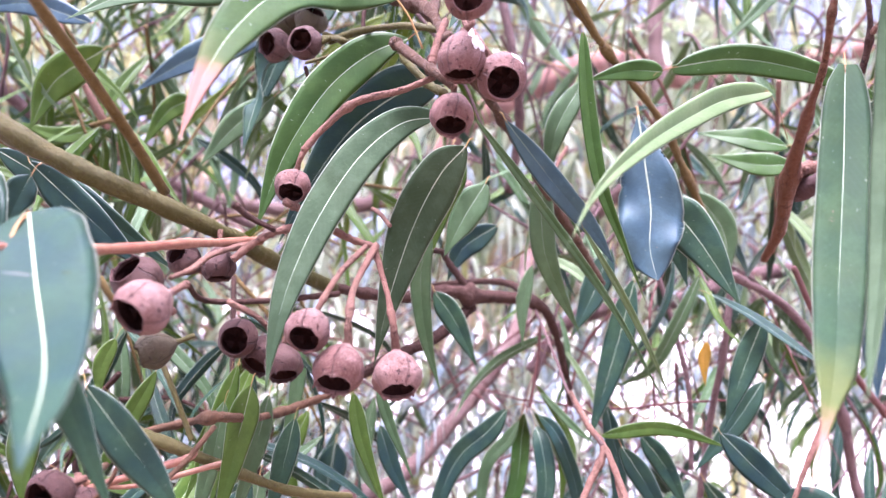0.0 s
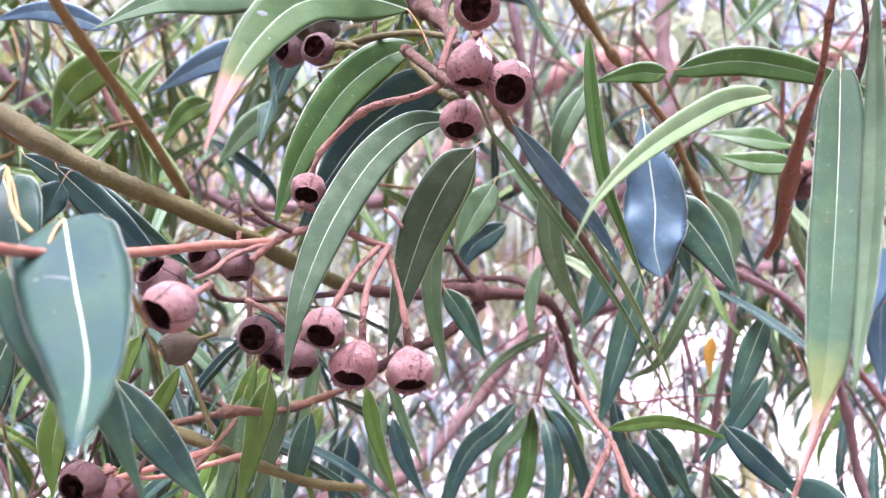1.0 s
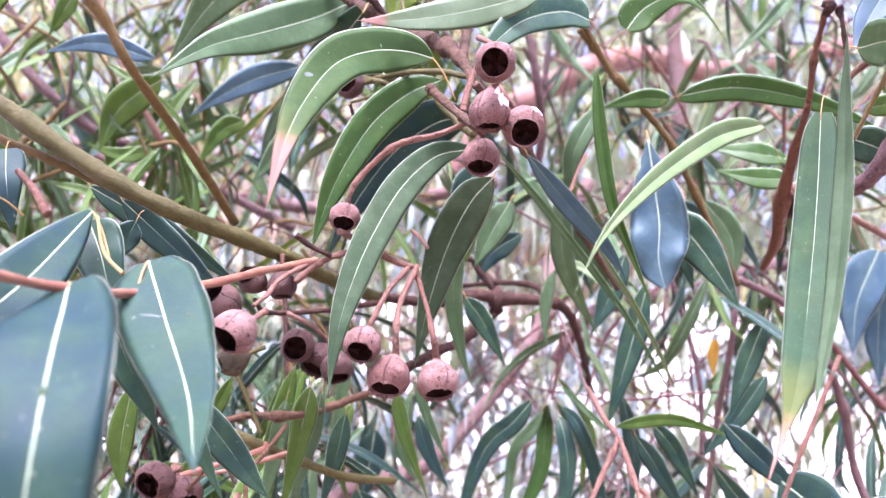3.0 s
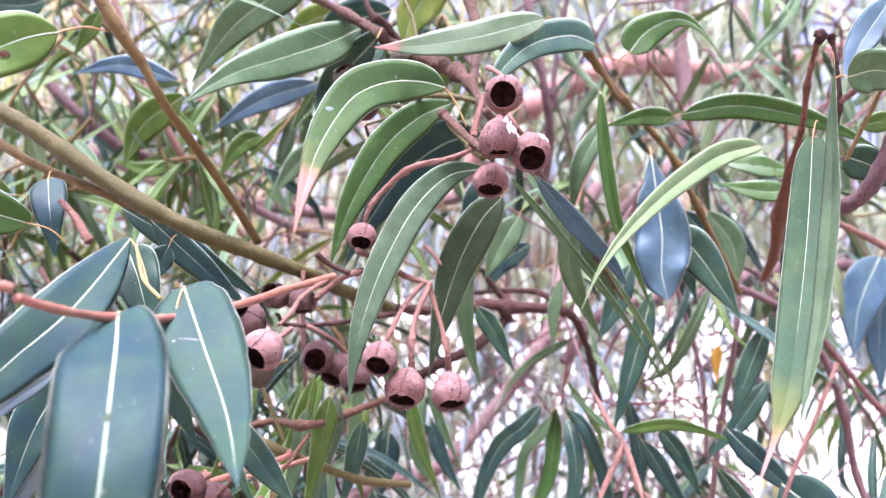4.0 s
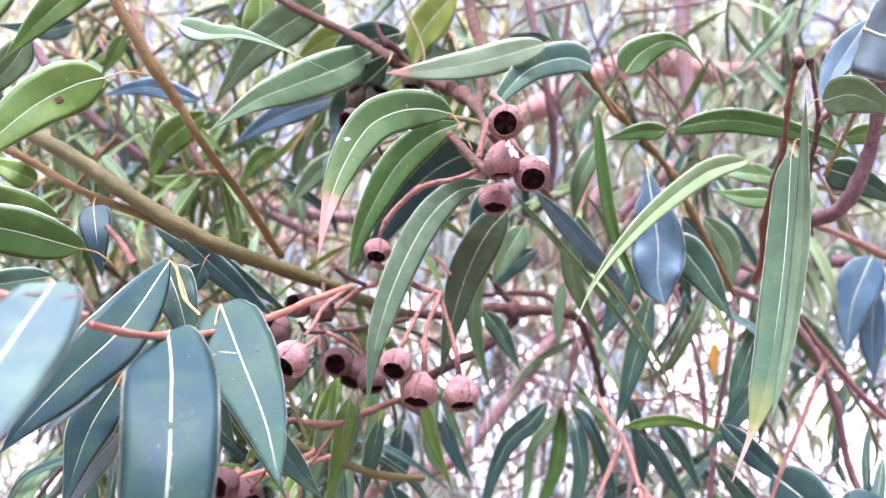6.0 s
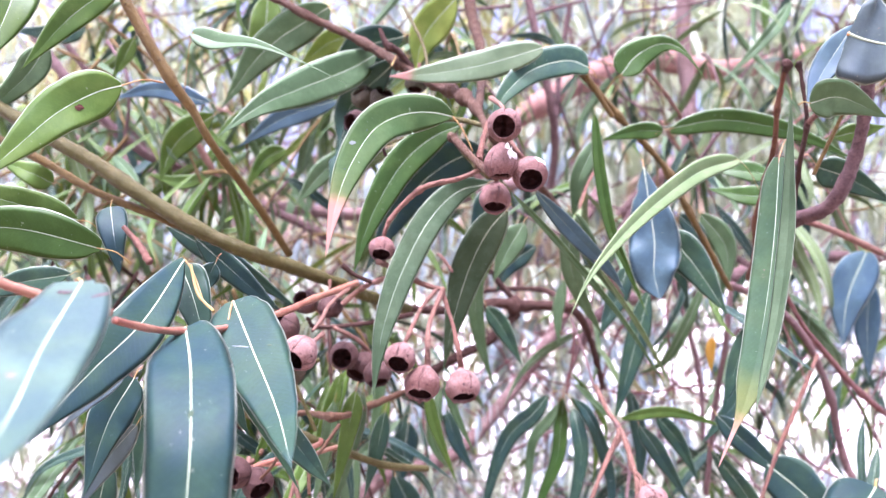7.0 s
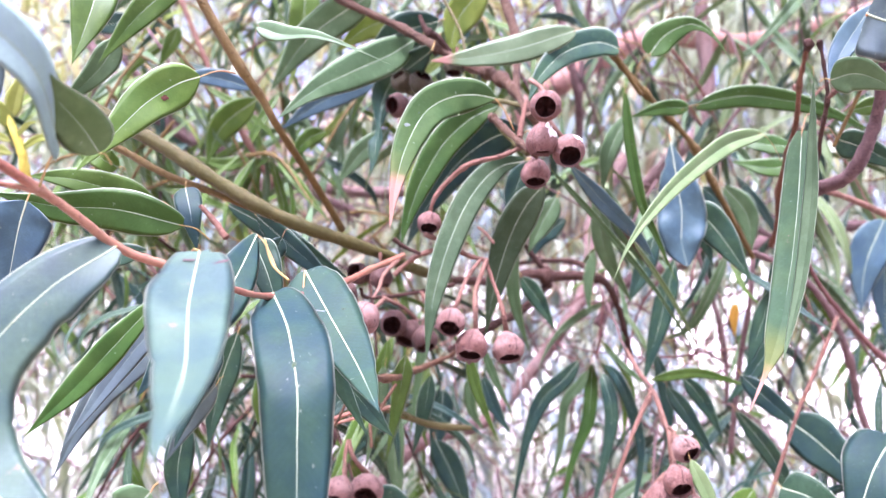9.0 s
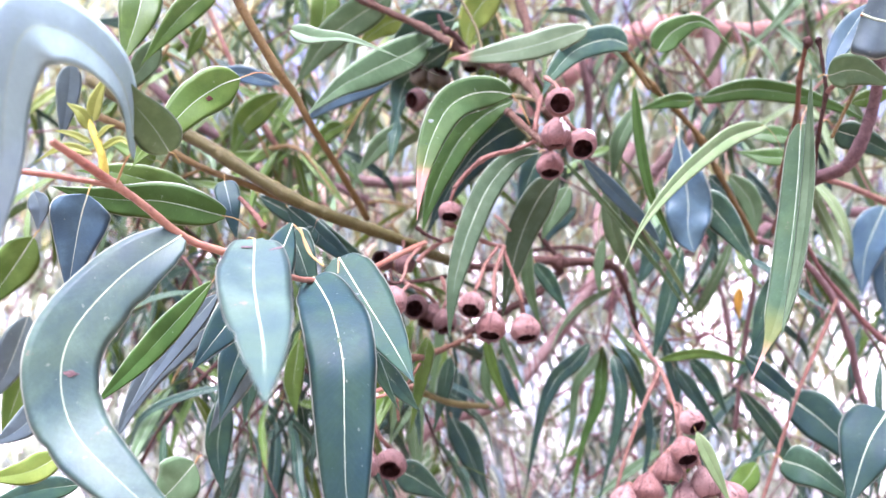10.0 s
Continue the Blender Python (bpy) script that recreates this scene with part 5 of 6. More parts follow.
leaf(upper, (0.1316, 0.6600, 1.9748), (0.0707, 0.6550, 1.9568), (0.0151, 0.6500, 1.9468), (-0.0295, 0.6400, 1.9425), wide=0.0336, face=(0.17, -0.96, 0.10), kind="sage_red", shape="broad", fold=0.05)
leaf(upper, (0.1830, 0.6950, 1.9620), (0.1580, 0.6900, 1.9690), (0.1210, 0.6700, 1.9540), (0.0940, 0.6450, 1.9230), (0.0800, 0.6300, 1.8910), wide=0.0371, face=(0.30, -0.93, 0.15), kind="dark", shape="broad", stalk=(0.1923, 0.7200, 1.9563), fold=0.16, wave=0.03)
leaf(upper, (-0.0329, 0.6800, 1.9653), (-0.1320, 0.8950, 1.9695), (-0.1403, 0.8600, 1.8893), (-0.1469, 0.8450, 1.8351), wide=0.0427, face=(-0.24, -0.70, -0.67), kind="dark", shape="broad", stalk=(-0.0305, 0.7400, 2.0020))
leaf(upper, (-0.0764, 0.9500, 2.0437), (-0.1315, 0.9500, 2.0000), (-0.1765, 0.9500, 1.8798), wide=0.0473, face=(-0.01, -1.00, 0.01), kind="dark")
leaf(upper, (-0.0630, 0.7400, 1.9960), (-0.0890, 0.7100, 1.9700), (-0.1250, 0.6600, 1.9380), (-0.1510, 0.6000, 1.9050), (-0.1780, 0.5550, 1.8650), wide=0.0454, face=(0.35, -0.90, -0.10), kind="sage", shape="lance", fold=0.10, stalk=(-0.0408, 0.7400, 2.0050))
leaf(upper, (-0.1171, 0.7200, 2.0472), (-0.2009, 0.7400, 2.0041), (-0.2611, 0.7570, 1.9393), wide=0.0459, face=(0.03, -0.93, -0.36), kind="sage", shape="broad")
leaf(upper, (-0.1510, 0.4400, 1.9280), (-0.1280, 0.4400, 1.9200), (-0.0950, 0.4300, 1.9150), (-0.0590, 0.4200, 1.9000), (-0.0040, 0.4100, 1.8720), wide=0.0192, face=(-0.30, -0.84, 0.45), kind="sage", shape="curl", stalk=(-0.1704, 0.4700, 1.8887), fold=0.25)
leaf(upper, (-0.0419, 0.8000, 2.0356), (-0.0969, 0.8000, 2.0226), (-0.1382, 0.8000, 2.0022), wide=0.0477, face=(0.12, -0.93, -0.35), kind="dark")
leaf(upper, (0.0196, 0.8500, 2.1025), (-0.0222, 0.8500, 2.0526), (-0.0353, 0.8500, 2.0021), wide=0.0499, face=(0.25, -0.96, -0.14), kind="lime")
leaf(upper, (-0.1297, 0.9000, 2.0713), (-0.1682, 0.9000, 2.0602), (-0.2142, 0.9000, 2.0259), wide=0.0381, face=(0.19, -0.92, -0.35), kind="lime")
leaf(upper, (-0.2578, 0.9000, 2.1357), (-0.2635, 0.9000, 2.0732), (-0.2932, 0.9000, 2.0110), wide=0.0462, face=(0.41, -0.91, -0.12), kind="green")
leaf(upper, (0.1056, 0.6000, 1.8139), (0.1574, 0.6600, 1.7613), (0.2253, 0.7200, 1.6833), (0.2858, 0.7800, 1.5951), wide=0.0076, face=(0.28, -0.84, -0.46), kind="sage", shape="thin", fold=0.3)
leaf(upper, (0.1901, 0.6600, 1.7455), (0.2282, 0.7000, 1.6959), (0.2588, 0.7300, 1.6485), (0.2801, 0.7500, 1.6085), wide=0.0059, face=(0.17, -0.87, -0.46), kind="light", shape="thin", fold=0.3)
leaf(upper, (0.1260, 0.6200, 1.8193), (0.1620, 0.6500, 1.7827), (0.2002, 0.6800, 1.7462), (0.2223, 0.7000, 1.7186), wide=0.0194, face=(0.13, -0.83, -0.54), kind="sky")
leaf(upper, (0.2043, 0.8000, 1.9082), (0.1784, 0.8000, 1.8570), (0.1706, 0.8200, 1.8044), wide=0.0246, face=(-0.22, -0.97, -0.11), kind="sage")
leaf(upper, (0.1647, 0.7800, 1.8138), (0.1713, 0.8000, 1.7352), (0.2133, 0.8400, 1.6547), wide=0.0254, face=(-0.16, -0.91, -0.39), kind="sage")
leaf(upper, (0.1754, 0.8500, 1.8154), (0.2013, 0.8600, 1.7586), (0.2346, 0.8800, 1.7018), wide=0.0250, face=(-0.32, -0.86, -0.40), kind="sage")
leaf(upper, (0.1255, 0.9500, 1.7779), (0.0871, 0.9500, 1.7501), (0.0690, 0.9500, 1.7099), wide=0.0303, face=(0.06, -1.00, -0.05), kind="blue")
leaf(upper, (0.0718, 0.9000, 1.8589), (0.0545, 0.9000, 1.8202), (0.0379, 0.9000, 1.7692), wide=0.0376, face=(0.12, -0.99, -0.05), kind="blue")
leaf(upper, (0.2484, 0.9000, 1.7519), (0.2314, 0.9000, 1.7021), (0.2086, 0.9000, 1.6524), wide=0.0311, face=(-0.26, -0.96, 0.11), kind="blue")
leaf(upper, (0.1635, 0.9000, 1.7302), (0.1558, 0.9000, 1.6868), (0.1574, 0.9000, 1.6380), wide=0.0160, face=(-0.04, -1.00, 0.00), kind="sage")

# the branch of long hanging leaves with bare stems
right = branch((0.3342, 0.7500, 1.7026), "bare-tipped gum branch with long hanging leaves")
stem(right, [(0.3430, 0.5500, 1.9250), (0.3450, 0.5700, 1.9100), (0.3440, 0.5800, 1.8920), (0.3470, 0.6000, 1.8600), (0.3490, 0.6300, 1.8350), (0.3580, 0.6900, 1.7960), (0.3690, 0.7400, 1.7600), (0.3700, 0.7800, 1.7360)], [0.0019, 0.0018, 0.0023, 0.0023, 0.0028, 0.0066, 0.0050, 0.0036], RUST_BARK, label="red-brown bare stem with leaf scars", rough=0.12, knots=((0.10, 0.3), (0.20, 0.35), (0.30, 0.6), (0.45, 0.2), (0.58, 0.5), (0.72, 0.25), (0.86, 0.3)))
stem(right, [(0.3420, 0.5550, 1.9250), (0.3440, 0.5500, 1.9220), (0.3450, 0.5650, 1.9180)], [0.0030, 0.0042, 0.0024], DARK_TWIG, name="bud", label="dry dark bud scar", rough=0.4)
stem(right, [(0.3620, 0.5780, 1.9320), (0.3630, 0.5800, 1.9290), (0.3640, 0.5800, 1.9230)], [0.0024, 0.0030, 0.0022], DARK_TWIG, name="bud", label="dry dark bud scar", rough=0.4)
stem(right, [(0.3585, 0.7000, 1.7953), (0.3721, 0.7000, 1.8052), (0.3947, 0.7000, 1.8073)], [0.0070, 0.0065], PINK_TWIG, name="side_twig", label="thick flaking side knot", rough=0.3)
stem(right, [(0.3630, 0.5800, 1.9300), (0.3660, 0.5800, 1.9090), (0.3710, 0.5850, 1.8770), (0.3700, 0.6000, 1.8450), (0.3750, 0.6300, 1.8160), (0.3820, 0.6600, 1.7880)], [0.0016, 0.0017, 0.0024, 0.0021, 0.0023], DARK_TWIG, name="side_twig", rough=0.14, knots=((0.2, 0.3), (0.42, 0.5), (0.7, 0.3)))
stem(right, [(0.3710, 0.5850, 1.8770), (0.3790, 0.5700, 1.8850), (0.3880, 0.5500, 1.8890)], [0.0024, 0.0028, 0.0018], PINK_TWIG, name="side_twig")
stem(right, [(0.4143, 0.5500, 1.9919), (0.4198, 0.5700, 1.9310), (0.4219, 0.6000, 1.8627), (0.4067, 0.6200, 1.8094), (0.3909, 0.6600, 1.7968), (0.3748, 0.7200, 1.7900)], [0.0050, 0.0059, 0.0072, 0.0088], PURPLE_TWIG, name="side_twig")
stem(right, [(0.4377, 0.8000, 1.8049), (0.4932, 0.8500, 1.7934), (0.5655, 0.9000, 1.7701)], [0.0038, 0.0042], PINK_TWIG, name="side_twig")
stem(right, [(0.3813, 0.6000, 1.8315), (0.4009, 0.5800, 1.8861), (0.4093, 0.5500, 1.9233)], [0.0020, 0.0018], BROWN_BARK, name="side_twig")
leaf(right, (0.3320, 0.5350, 1.8380), (0.3220, 0.5150, 1.7710), (0.3040, 0.4800, 1.7040), (0.2770, 0.4250, 1.6520), (0.2450, 0.3700, 1.6130), wide=0.0303, face=(-0.10, -0.80, 0.58), kind="old", shape="tailed", stalk=(0.3600, 0.6000, 1.8650), fold=0.20, wave=0.03, rib=0.011, label="long hanging leaf fading yellow to a dry pink tip")
leaf(right, (0.3170, 0.4550, 1.8710), (0.3160, 0.4550, 1.8190), (0.3110, 0.4450, 1.7650), (0.2960, 0.4200, 1.7060), (0.2710, 0.3800, 1.6490), wide=0.0132, face=(-0.70, -0.60, 0.35), kind="dull", shape="late", fold=0.3, wave=0.03, label="narrow twisted hanging leaf")
leaf(right, (0.3992, 0.5500, 1.9562), (0.3734, 0.5500, 1.9159), (0.3554, 0.5400, 1.8834), wide=0.0251, face=(-0.21, -0.90, 0.37), kind="sky", stalk=(0.4079, 0.5700, 1.9668))
leaf(right, (0.4300, 0.6000, 1.9602), (0.4009, 0.5800, 1.9198), (0.3751, 0.5500, 1.8860), wide=0.0194, face=(-0.09, -0.85, 0.52), kind="sage")
leaf(right, (0.3750, 0.5000, 1.9320), (0.3900, 0.5000, 1.9260), (0.4140, 0.5000, 1.9220), (0.4490, 0.5000, 1.9260), wide=0.0775, face=(-0.2, -0.95, 0.1), kind="grey", shape="blunt", fold=0.06, stalk=(0.4130, 0.5500, 1.9500))
leaf(right, (0.3551, 0.5300, 1.8832), (0.3803, 0.5300, 1.8875), (0.4176, 0.5300, 1.8697), wide=0.0345, face=(-0.09, -0.91, -0.39), kind="sage", shape="broad")
leaf(right, (0.4120, 0.6800, 1.8504), (0.4421, 0.6800, 1.8386), (0.4881, 0.6800, 1.8118), wide=0.0342, face=(-0.21, -0.89, -0.41), kind="dark", shape="broad", stalk=(0.3695, 0.6000, 1.8488))
leaf(right, (0.4539, 0.7500, 1.8936), (0.4821, 0.7500, 1.8997), (0.5101, 0.7500, 1.9057), wide=0.0217, face=(0.06, -0.96, -0.28), kind="green")
leaf(right, (0.3250, 0.6450, 1.8530), (0.2840, 0.6200, 1.8380), (0.2320, 0.5500, 1.8000), (0.1930, 0.4800, 1.7650), (0.1660, 0.4200, 1.7340), (0.1480, 0.3700, 1.7020), wide=0.0209, face=(0.45, -0.80, 0.42), kind="light", shape="early", stalk=(0.3600, 0.7000, 1.8300), fold=0.45, wave=0.03, label="narrow curled pale-edged leaf")
leaf(right, (0.1870, 0.6700, 1.9060), (0.1940, 0.6750, 1.8420), (0.2050, 0.6800, 1.7870), (0.2240, 0.6900, 1.7430), (0.2480, 0.7000, 1.6890), wide=0.0136, face=(-0.28, -0.95, -0.11), kind="deep", shape="broad", fold=0.4)
leaf(right, (0.2490, 0.7600, 1.8630), (0.2550, 0.7550, 1.8180), (0.2600, 0.7500, 1.7760), (0.2590, 0.7450, 1.7400), (0.2650, 0.7400, 1.7110), wide=0.0585, face=(-0.16, -0.98, -0.12), kind="sky", shape="late", fold=0.14, wave=0.14, nicks=0.5)
leaf(right, (0.2770, 0.7700, 1.7870), (0.3090, 0.7650, 1.7470), (0.3430, 0.7600, 1.6930), wide=0.0422, face=(-0.20, -0.98, -0.03), kind="dark", shape="broad", fold=0.12)
leaf(right, (0.2844, 0.8000, 1.7768), (0.2940, 0.8000, 1.7513), (0.3069, 0.8000, 1.7069), wide=0.0246, face=(-0.49, -0.86, -0.16), kind="dark")
leaf(right, (0.2770, 0.7500, 1.9050), (0.3300, 0.7500, 1.9140), (0.3800, 0.7450, 1.9060), (0.4250, 0.7400, 1.8900), (0.4680, 0.7300, 1.8650), wide=0.0274, face=(-0.20, -0.94, -0.25), kind="deep", shape="broad", stalk=(0.2578, 0.8000, 1.8998), fold=0.14, wave=0.03)
leaf(right, (0.2700, 0.7600, 1.9040), (0.2380, 0.7600, 1.9040), (0.2000, 0.7600, 1.8940), wide=0.0205, face=(-0.09, -0.98, -0.20), kind="deep", shape="broad", stalk=(0.2620, 0.7600, 1.9000))
leaf(right, (0.4200, 0.8500, 1.8391), (0.3845, 0.8500, 1.8387), (0.3378, 0.8600, 1.8496), wide=0.0272, face=(-0.09, -0.97, 0.21), kind="deep")
leaf(right, (0.4356, 0.9000, 1.8700), (0.3913, 0.9000, 1.8767), (0.3404, 0.9200, 1.8867), wide=0.0295, face=(-0.13, -0.93, 0.36), kind="deep")
leaf(right, (0.2170, 0.7000, 1.9550), (0.2340, 0.7000, 1.9760), (0.2620, 0.7000, 1.9880), (0.2850, 0.6900, 1.9720), (0.3150, 0.6800, 1.9200), wide=0.0358, face=(-0.20, -0.95, -0.20), kind="deep", shape="curl", stalk=(0.2042, 0.7200, 1.9442), fold=0.14)
leaf(right, (0.3511, 0.9500, 1.8237), (0.3840, 0.9500, 1.7794), (0.3880, 0.9500, 1.7200), wide=0.0342, face=(-0.23, -0.97, -0.08), kind="sage")
leaf(right, (0.3220, 0.9500, 1.8233), (0.3477, 0.9500, 1.7937), (0.3640, 0.9500, 1.7492), wide=0.0254, face=(-0.19, -0.98, -0.11), kind="blue")
leaf(right, (0.3951, 0.8500, 1.6847), (0.3743, 0.8500, 1.6276), (0.3567, 0.8500, 1.5706), wide=0.0260, face=(-0.26, -0.96, 0.09), kind="dark")
leaf(right, (0.4119, 0.9000, 1.6163), (0.3799, 0.9000, 1.5663), (0.3396, 0.9000, 1.5158), wide=0.0252, face=(-0.24, -0.96, 0.17), kind="blue")
leaf(right, (0.3670, 0.9500, 1.6540), (0.3640, 0.9500, 1.6320), (0.3660, 0.9500, 1.6040), wide=0.0136, face=(-0.26, -0.96, 0.08), kind="yellow")
leaf(right, (0.3389, 0.8000, 1.5741), (0.3786, 0.8000, 1.5367), (0.4327, 0.8000, 1.4933), wide=0.0276, face=(-0.02, -1.00, -0.02), kind="blue")
leaf(right, (0.2293, 0.8000, 1.5667), (0.2866, 0.8000, 1.5756), (0.3481, 0.8000, 1.5608), wide=0.0142, face=(-0.00, -1.00, -0.02), kind="green", shape="thin")
leaf(right, (0.2753, 0.9000, 1.7177), (0.2540, 0.9000, 1.6316), (0.2288, 0.9000, 1.5386), wide=0.0311, face=(-0.14, -0.99, 0.04), kind="dark")
leaf(right, (0.6269, 1.1000, 1.7786), (0.5992, 1.1000, 1.7071), (0.5914, 1.1000, 1.6322), wide=0.0617, face=(-0.35, -0.93, 0.09), kind="sky", shape="broad")
leaf(right, (0.6393, 1.1200, 1.7415), (0.6353, 1.1200, 1.6571), (0.6376, 1.1200, 1.5817), wide=0.0394, face=(-0.54, -0.84, 0.01), kind="sky")
leaf(right, (0.4539, 0.6500, 1.5348), (0.4224, 0.6200, 1.5043), (0.3954, 0.6000, 1.4434), wide=0.0667, face=(-0.24, -0.78, 0.58), kind="blue", shape="broad")
leaf(right, (0.3961, 0.8000, 1.5187), (0.4379, 0.7800, 1.4841), (0.4902, 0.7600, 1.4204), wide=0.0575, face=(-0.24, -0.96, 0.15), kind="blue", shape="broad")
leaf(right, (0.3581, 0.7000, 1.4643), (0.3867, 0.6800, 1.4579), (0.4340, 0.6600, 1.4244), wide=0.0456, face=(-0.32, -0.90, 0.29), kind="dark", shape="broad")
stem(right, [(0.1745, 0.7200, 1.9625), (0.1982, 0.7500, 1.9460), (0.2286, 0.7720, 1.9165), (0.2771, 0.8000, 1.8706), (0.3034, 0.8200, 1.8309), (0.3394, 0.8500, 1.7738), (0.3787, 0.9000, 1.7204)], [0.0030, 0.0032, 0.0039, 0.0035], BROWN_BARK, name="side_twig", rough=0.3, knots=((0.12, 0.4), (0.3, 0.7), (0.42, 0.4), (0.55, 0.6), (0.7, 0.4)))
stem(right, [(0.1735, 0.7000, 1.9654), (0.2063, 0.7200, 1.9188), (0.2088, 0.7200, 1.9163)], [0.0029, 0.0030], BROWN_BARK, name="side_twig")
stem(right, [(0.4237, 0.8500, 1.7354), (0.4597, 0.8800, 1.6817), (0.4998, 0.9000, 1.6369), (0.5476, 0.9200, 1.5877), (0.6280, 0.9500, 1.5260)], [0.0027, 0.0035, 0.0036], WINE_TWIG, name="side_twig", knots=((0.75, 0.5),))
stem(right, [(0.3787, 0.9000, 1.7274), (0.4424, 0.9300, 1.7000), (0.4909, 0.9500, 1.6497), (0.5302, 0.9800, 1.5741), (0.5524, 1.0000, 1.4967), (0.5739, 1.0000, 1.4381)], [0.0042, 0.0051, 0.0053], PURPLE_TWIG, name="side_twig", knots=((0.6, 0.3),))
stem(right, [(0.3839, 0.9200, 1.7203), (0.3775, 0.9200, 1.6483), (0.3714, 0.9500, 1.5648), (0.3649, 0.9800, 1.4320)], [0.0036, 0.0038], PURPLE_TWIG, name="side_twig")
stem(right, [(0.3210, 1.0000, 1.7334), (0.3407, 1.0000, 1.6715), (0.3604, 1.0000, 1.5946), (0.3650, 1.0000, 1.5026)], [0.0031, 0.0031], PURPLE_TWIG, name="side_twig")
stem(right, [(0.4530, 0.8000, 1.6486), (0.4225, 0.7800, 1.5887), (0.3903, 0.7600, 1.5256), (0.3446, 0.7500, 1.3894), (0.3274, 0.7500, 1.3317)], [0.0025, 0.0024], PINK_TWIG, name="side_twig")

# the low twig with its bunch of capsules
low = branch((0.2183, 0.7200, 1.5698), "low reddish twig carrying a bunch of capsules")
stem(low, [(0.1722, 0.9500, 1.6842), (0.1894, 0.8600, 1.6333), (0.1968, 0.7800, 1.6038), (0.2177, 0.7150, 1.5707)], [0.0014, 0.0014, 0.0017], PURPLE_TWIG, rough=0.3, knots=((0.4, 0.4), (0.75, 0.5)))
stem(low, [(0.1968, 0.7800, 1.6069), (0.2086, 0.7400, 1.5832), (0.2183, 0.7150, 1.5679), (0.2052, 0.7000, 1.5421), (0.1900, 0.6800, 1.5132), (0.1672, 0.6600, 1.4525), (0.1545, 0.6500, 1.3893)], [0.0023, 0.0031, 0.0025, 0.0020], PINK_TWIG, name="side_twig", knots=((0.4, 0.3),))
stem(low, [(0.2194, 0.7150, 1.5691), (0.2256, 0.7000, 1.5544), (0.2250, 0.6600, 1.5419), (0.2347, 0.6200, 1.5324), (0.2390, 0.6000, 1.5187)], [0.0026, 0.0024, 0.0023], PINK_TWIG, name="side_twig", knots=((0.5, 0.4),))
stem(low, [(0.2205, 0.7100, 1.5677), (0.2269, 0.6400, 1.5378), (0.2240, 0.6000, 1.5217), (0.2268, 0.6000, 1.4973)], [0.0026, 0.0023], PINK_TWIG, name="side_twig")
capsule(low, (0.2282, 0.5450, 1.5432), 0.0131, (0.5, -0.75, -0.4), stalk=[(0.2241, 0.5800, 1.5505), (0.2259, 0.6200, 1.5451)])
capsule(low, (0.2210, 0.5350, 1.5165), 0.0147, (0.1, -0.75, -0.6), stalk=[(0.2225, 0.5700, 1.5260), (0.2241, 0.6000, 1.5309)])
capsule(low, (0.2065, 0.5500, 1.4929), 0.0150, (-0.1, -0.3, -0.9), stalk=[(0.2184, 0.5700, 1.5111), (0.2252, 0.6000, 1.5126)])
capsule(low, (0.1867, 0.5450, 1.4740), 0.0161, (-0.2, -0.4, -0.9), stalk=[(0.1981, 0.5500, 1.4896), (0.2195, 0.5900, 1.5059)])
capsule(low, (0.1621, 0.5400, 1.4620), 0.0155, (-0.3, -0.5, -0.8), stalk=[(0.1781, 0.5500, 1.4771), (0.2166, 0.5900, 1.5058)])
capsule(low, (0.2431, 0.5500, 1.4796), 0.0157, (0.2, -0.5, -0.8))
capsule(low, (0.2692, 0.5500, 1.4690), 0.0144, (0.4, -0.5, -0.7), stalk=[(0.2534, 0.5700, 1.4828), (0.2268, 0.6000, 1.4973)])
capsule(low, (0.2247, 0.5500, 1.4647), 0.0155, (0.0, -0.6, -0.8))
leaf(low, (0.2311, 0.5300, 1.5361), (0.2441, 0.5200, 1.5086), (0.2628, 0.5100, 1.4632), wide=0.0151, face=(-0.30, -0.94, 0.13), kind="light")
leaf(low, (0.1443, 0.9550, 1.5678), (0.1222, 0.9500, 1.5406), (0.0889, 0.9500, 1.5074), (0.0643, 0.9400, 1.4413), (0.0393, 0.9300, 1.3184), wide=0.0278, face=(-0.01, -0.99, 0.10), kind="dark", stalk=(0.1633, 0.9600, 1.5731))
leaf(low, (0.1585, 0.9650, 1.5532), (0.1468, 0.9700, 1.5305), (0.1230, 0.9700, 1.4973), (0.1131, 0.9600, 1.4235), (0.0763, 0.9500, 1.3265), wide=0.0173, face=(-0.44, -0.87, 0.22), kind="sage", stalk=(0.1671, 0.9600, 1.5710))
leaf(low, (0.1659, 0.9650, 1.5611), (0.1642, 0.9900, 1.5338), (0.1581, 0.9800, 1.4739), (0.1324, 0.9700, 1.4066), (0.1038, 0.9500, 1.2746), wide=0.0225, face=(-0.32, -0.94, 0.12), kind="deep", stalk=(0.1686, 0.9600, 1.5696))
leaf(low, (0.1777, 0.9550, 1.5496), (0.1832, 0.9400, 1.5325), (0.1892, 0.9300, 1.4872), (0.1754, 0.9200, 1.4169), (0.1435, 0.9000, 1.3036), wide=0.0229, face=(0.11, -0.97, 0.20), kind="dark", stalk=(0.1709, 0.9600, 1.5697))
leaf(low, (0.1805, 0.9550, 1.5633), (0.2006, 0.9200, 1.5443), (0.2231, 0.9200, 1.4841), (0.2290, 0.9200, 1.4200), (0.2043, 0.9200, 1.3077), wide=0.0207, face=(-0.57, -0.82, 0.06), kind="blue", stalk=(0.1747, 0.9600, 1.5683))
leaf(low, (0.1763, 0.9620, 1.5650), (0.1982, 0.9900, 1.5353), (0.2142, 0.9900, 1.4974), (0.2092, 0.9900, 1.4280), wide=0.0190, face=(-0.62, -0.73, -0.30), kind="green", stalk=(0.1724, 0.9600, 1.5697))
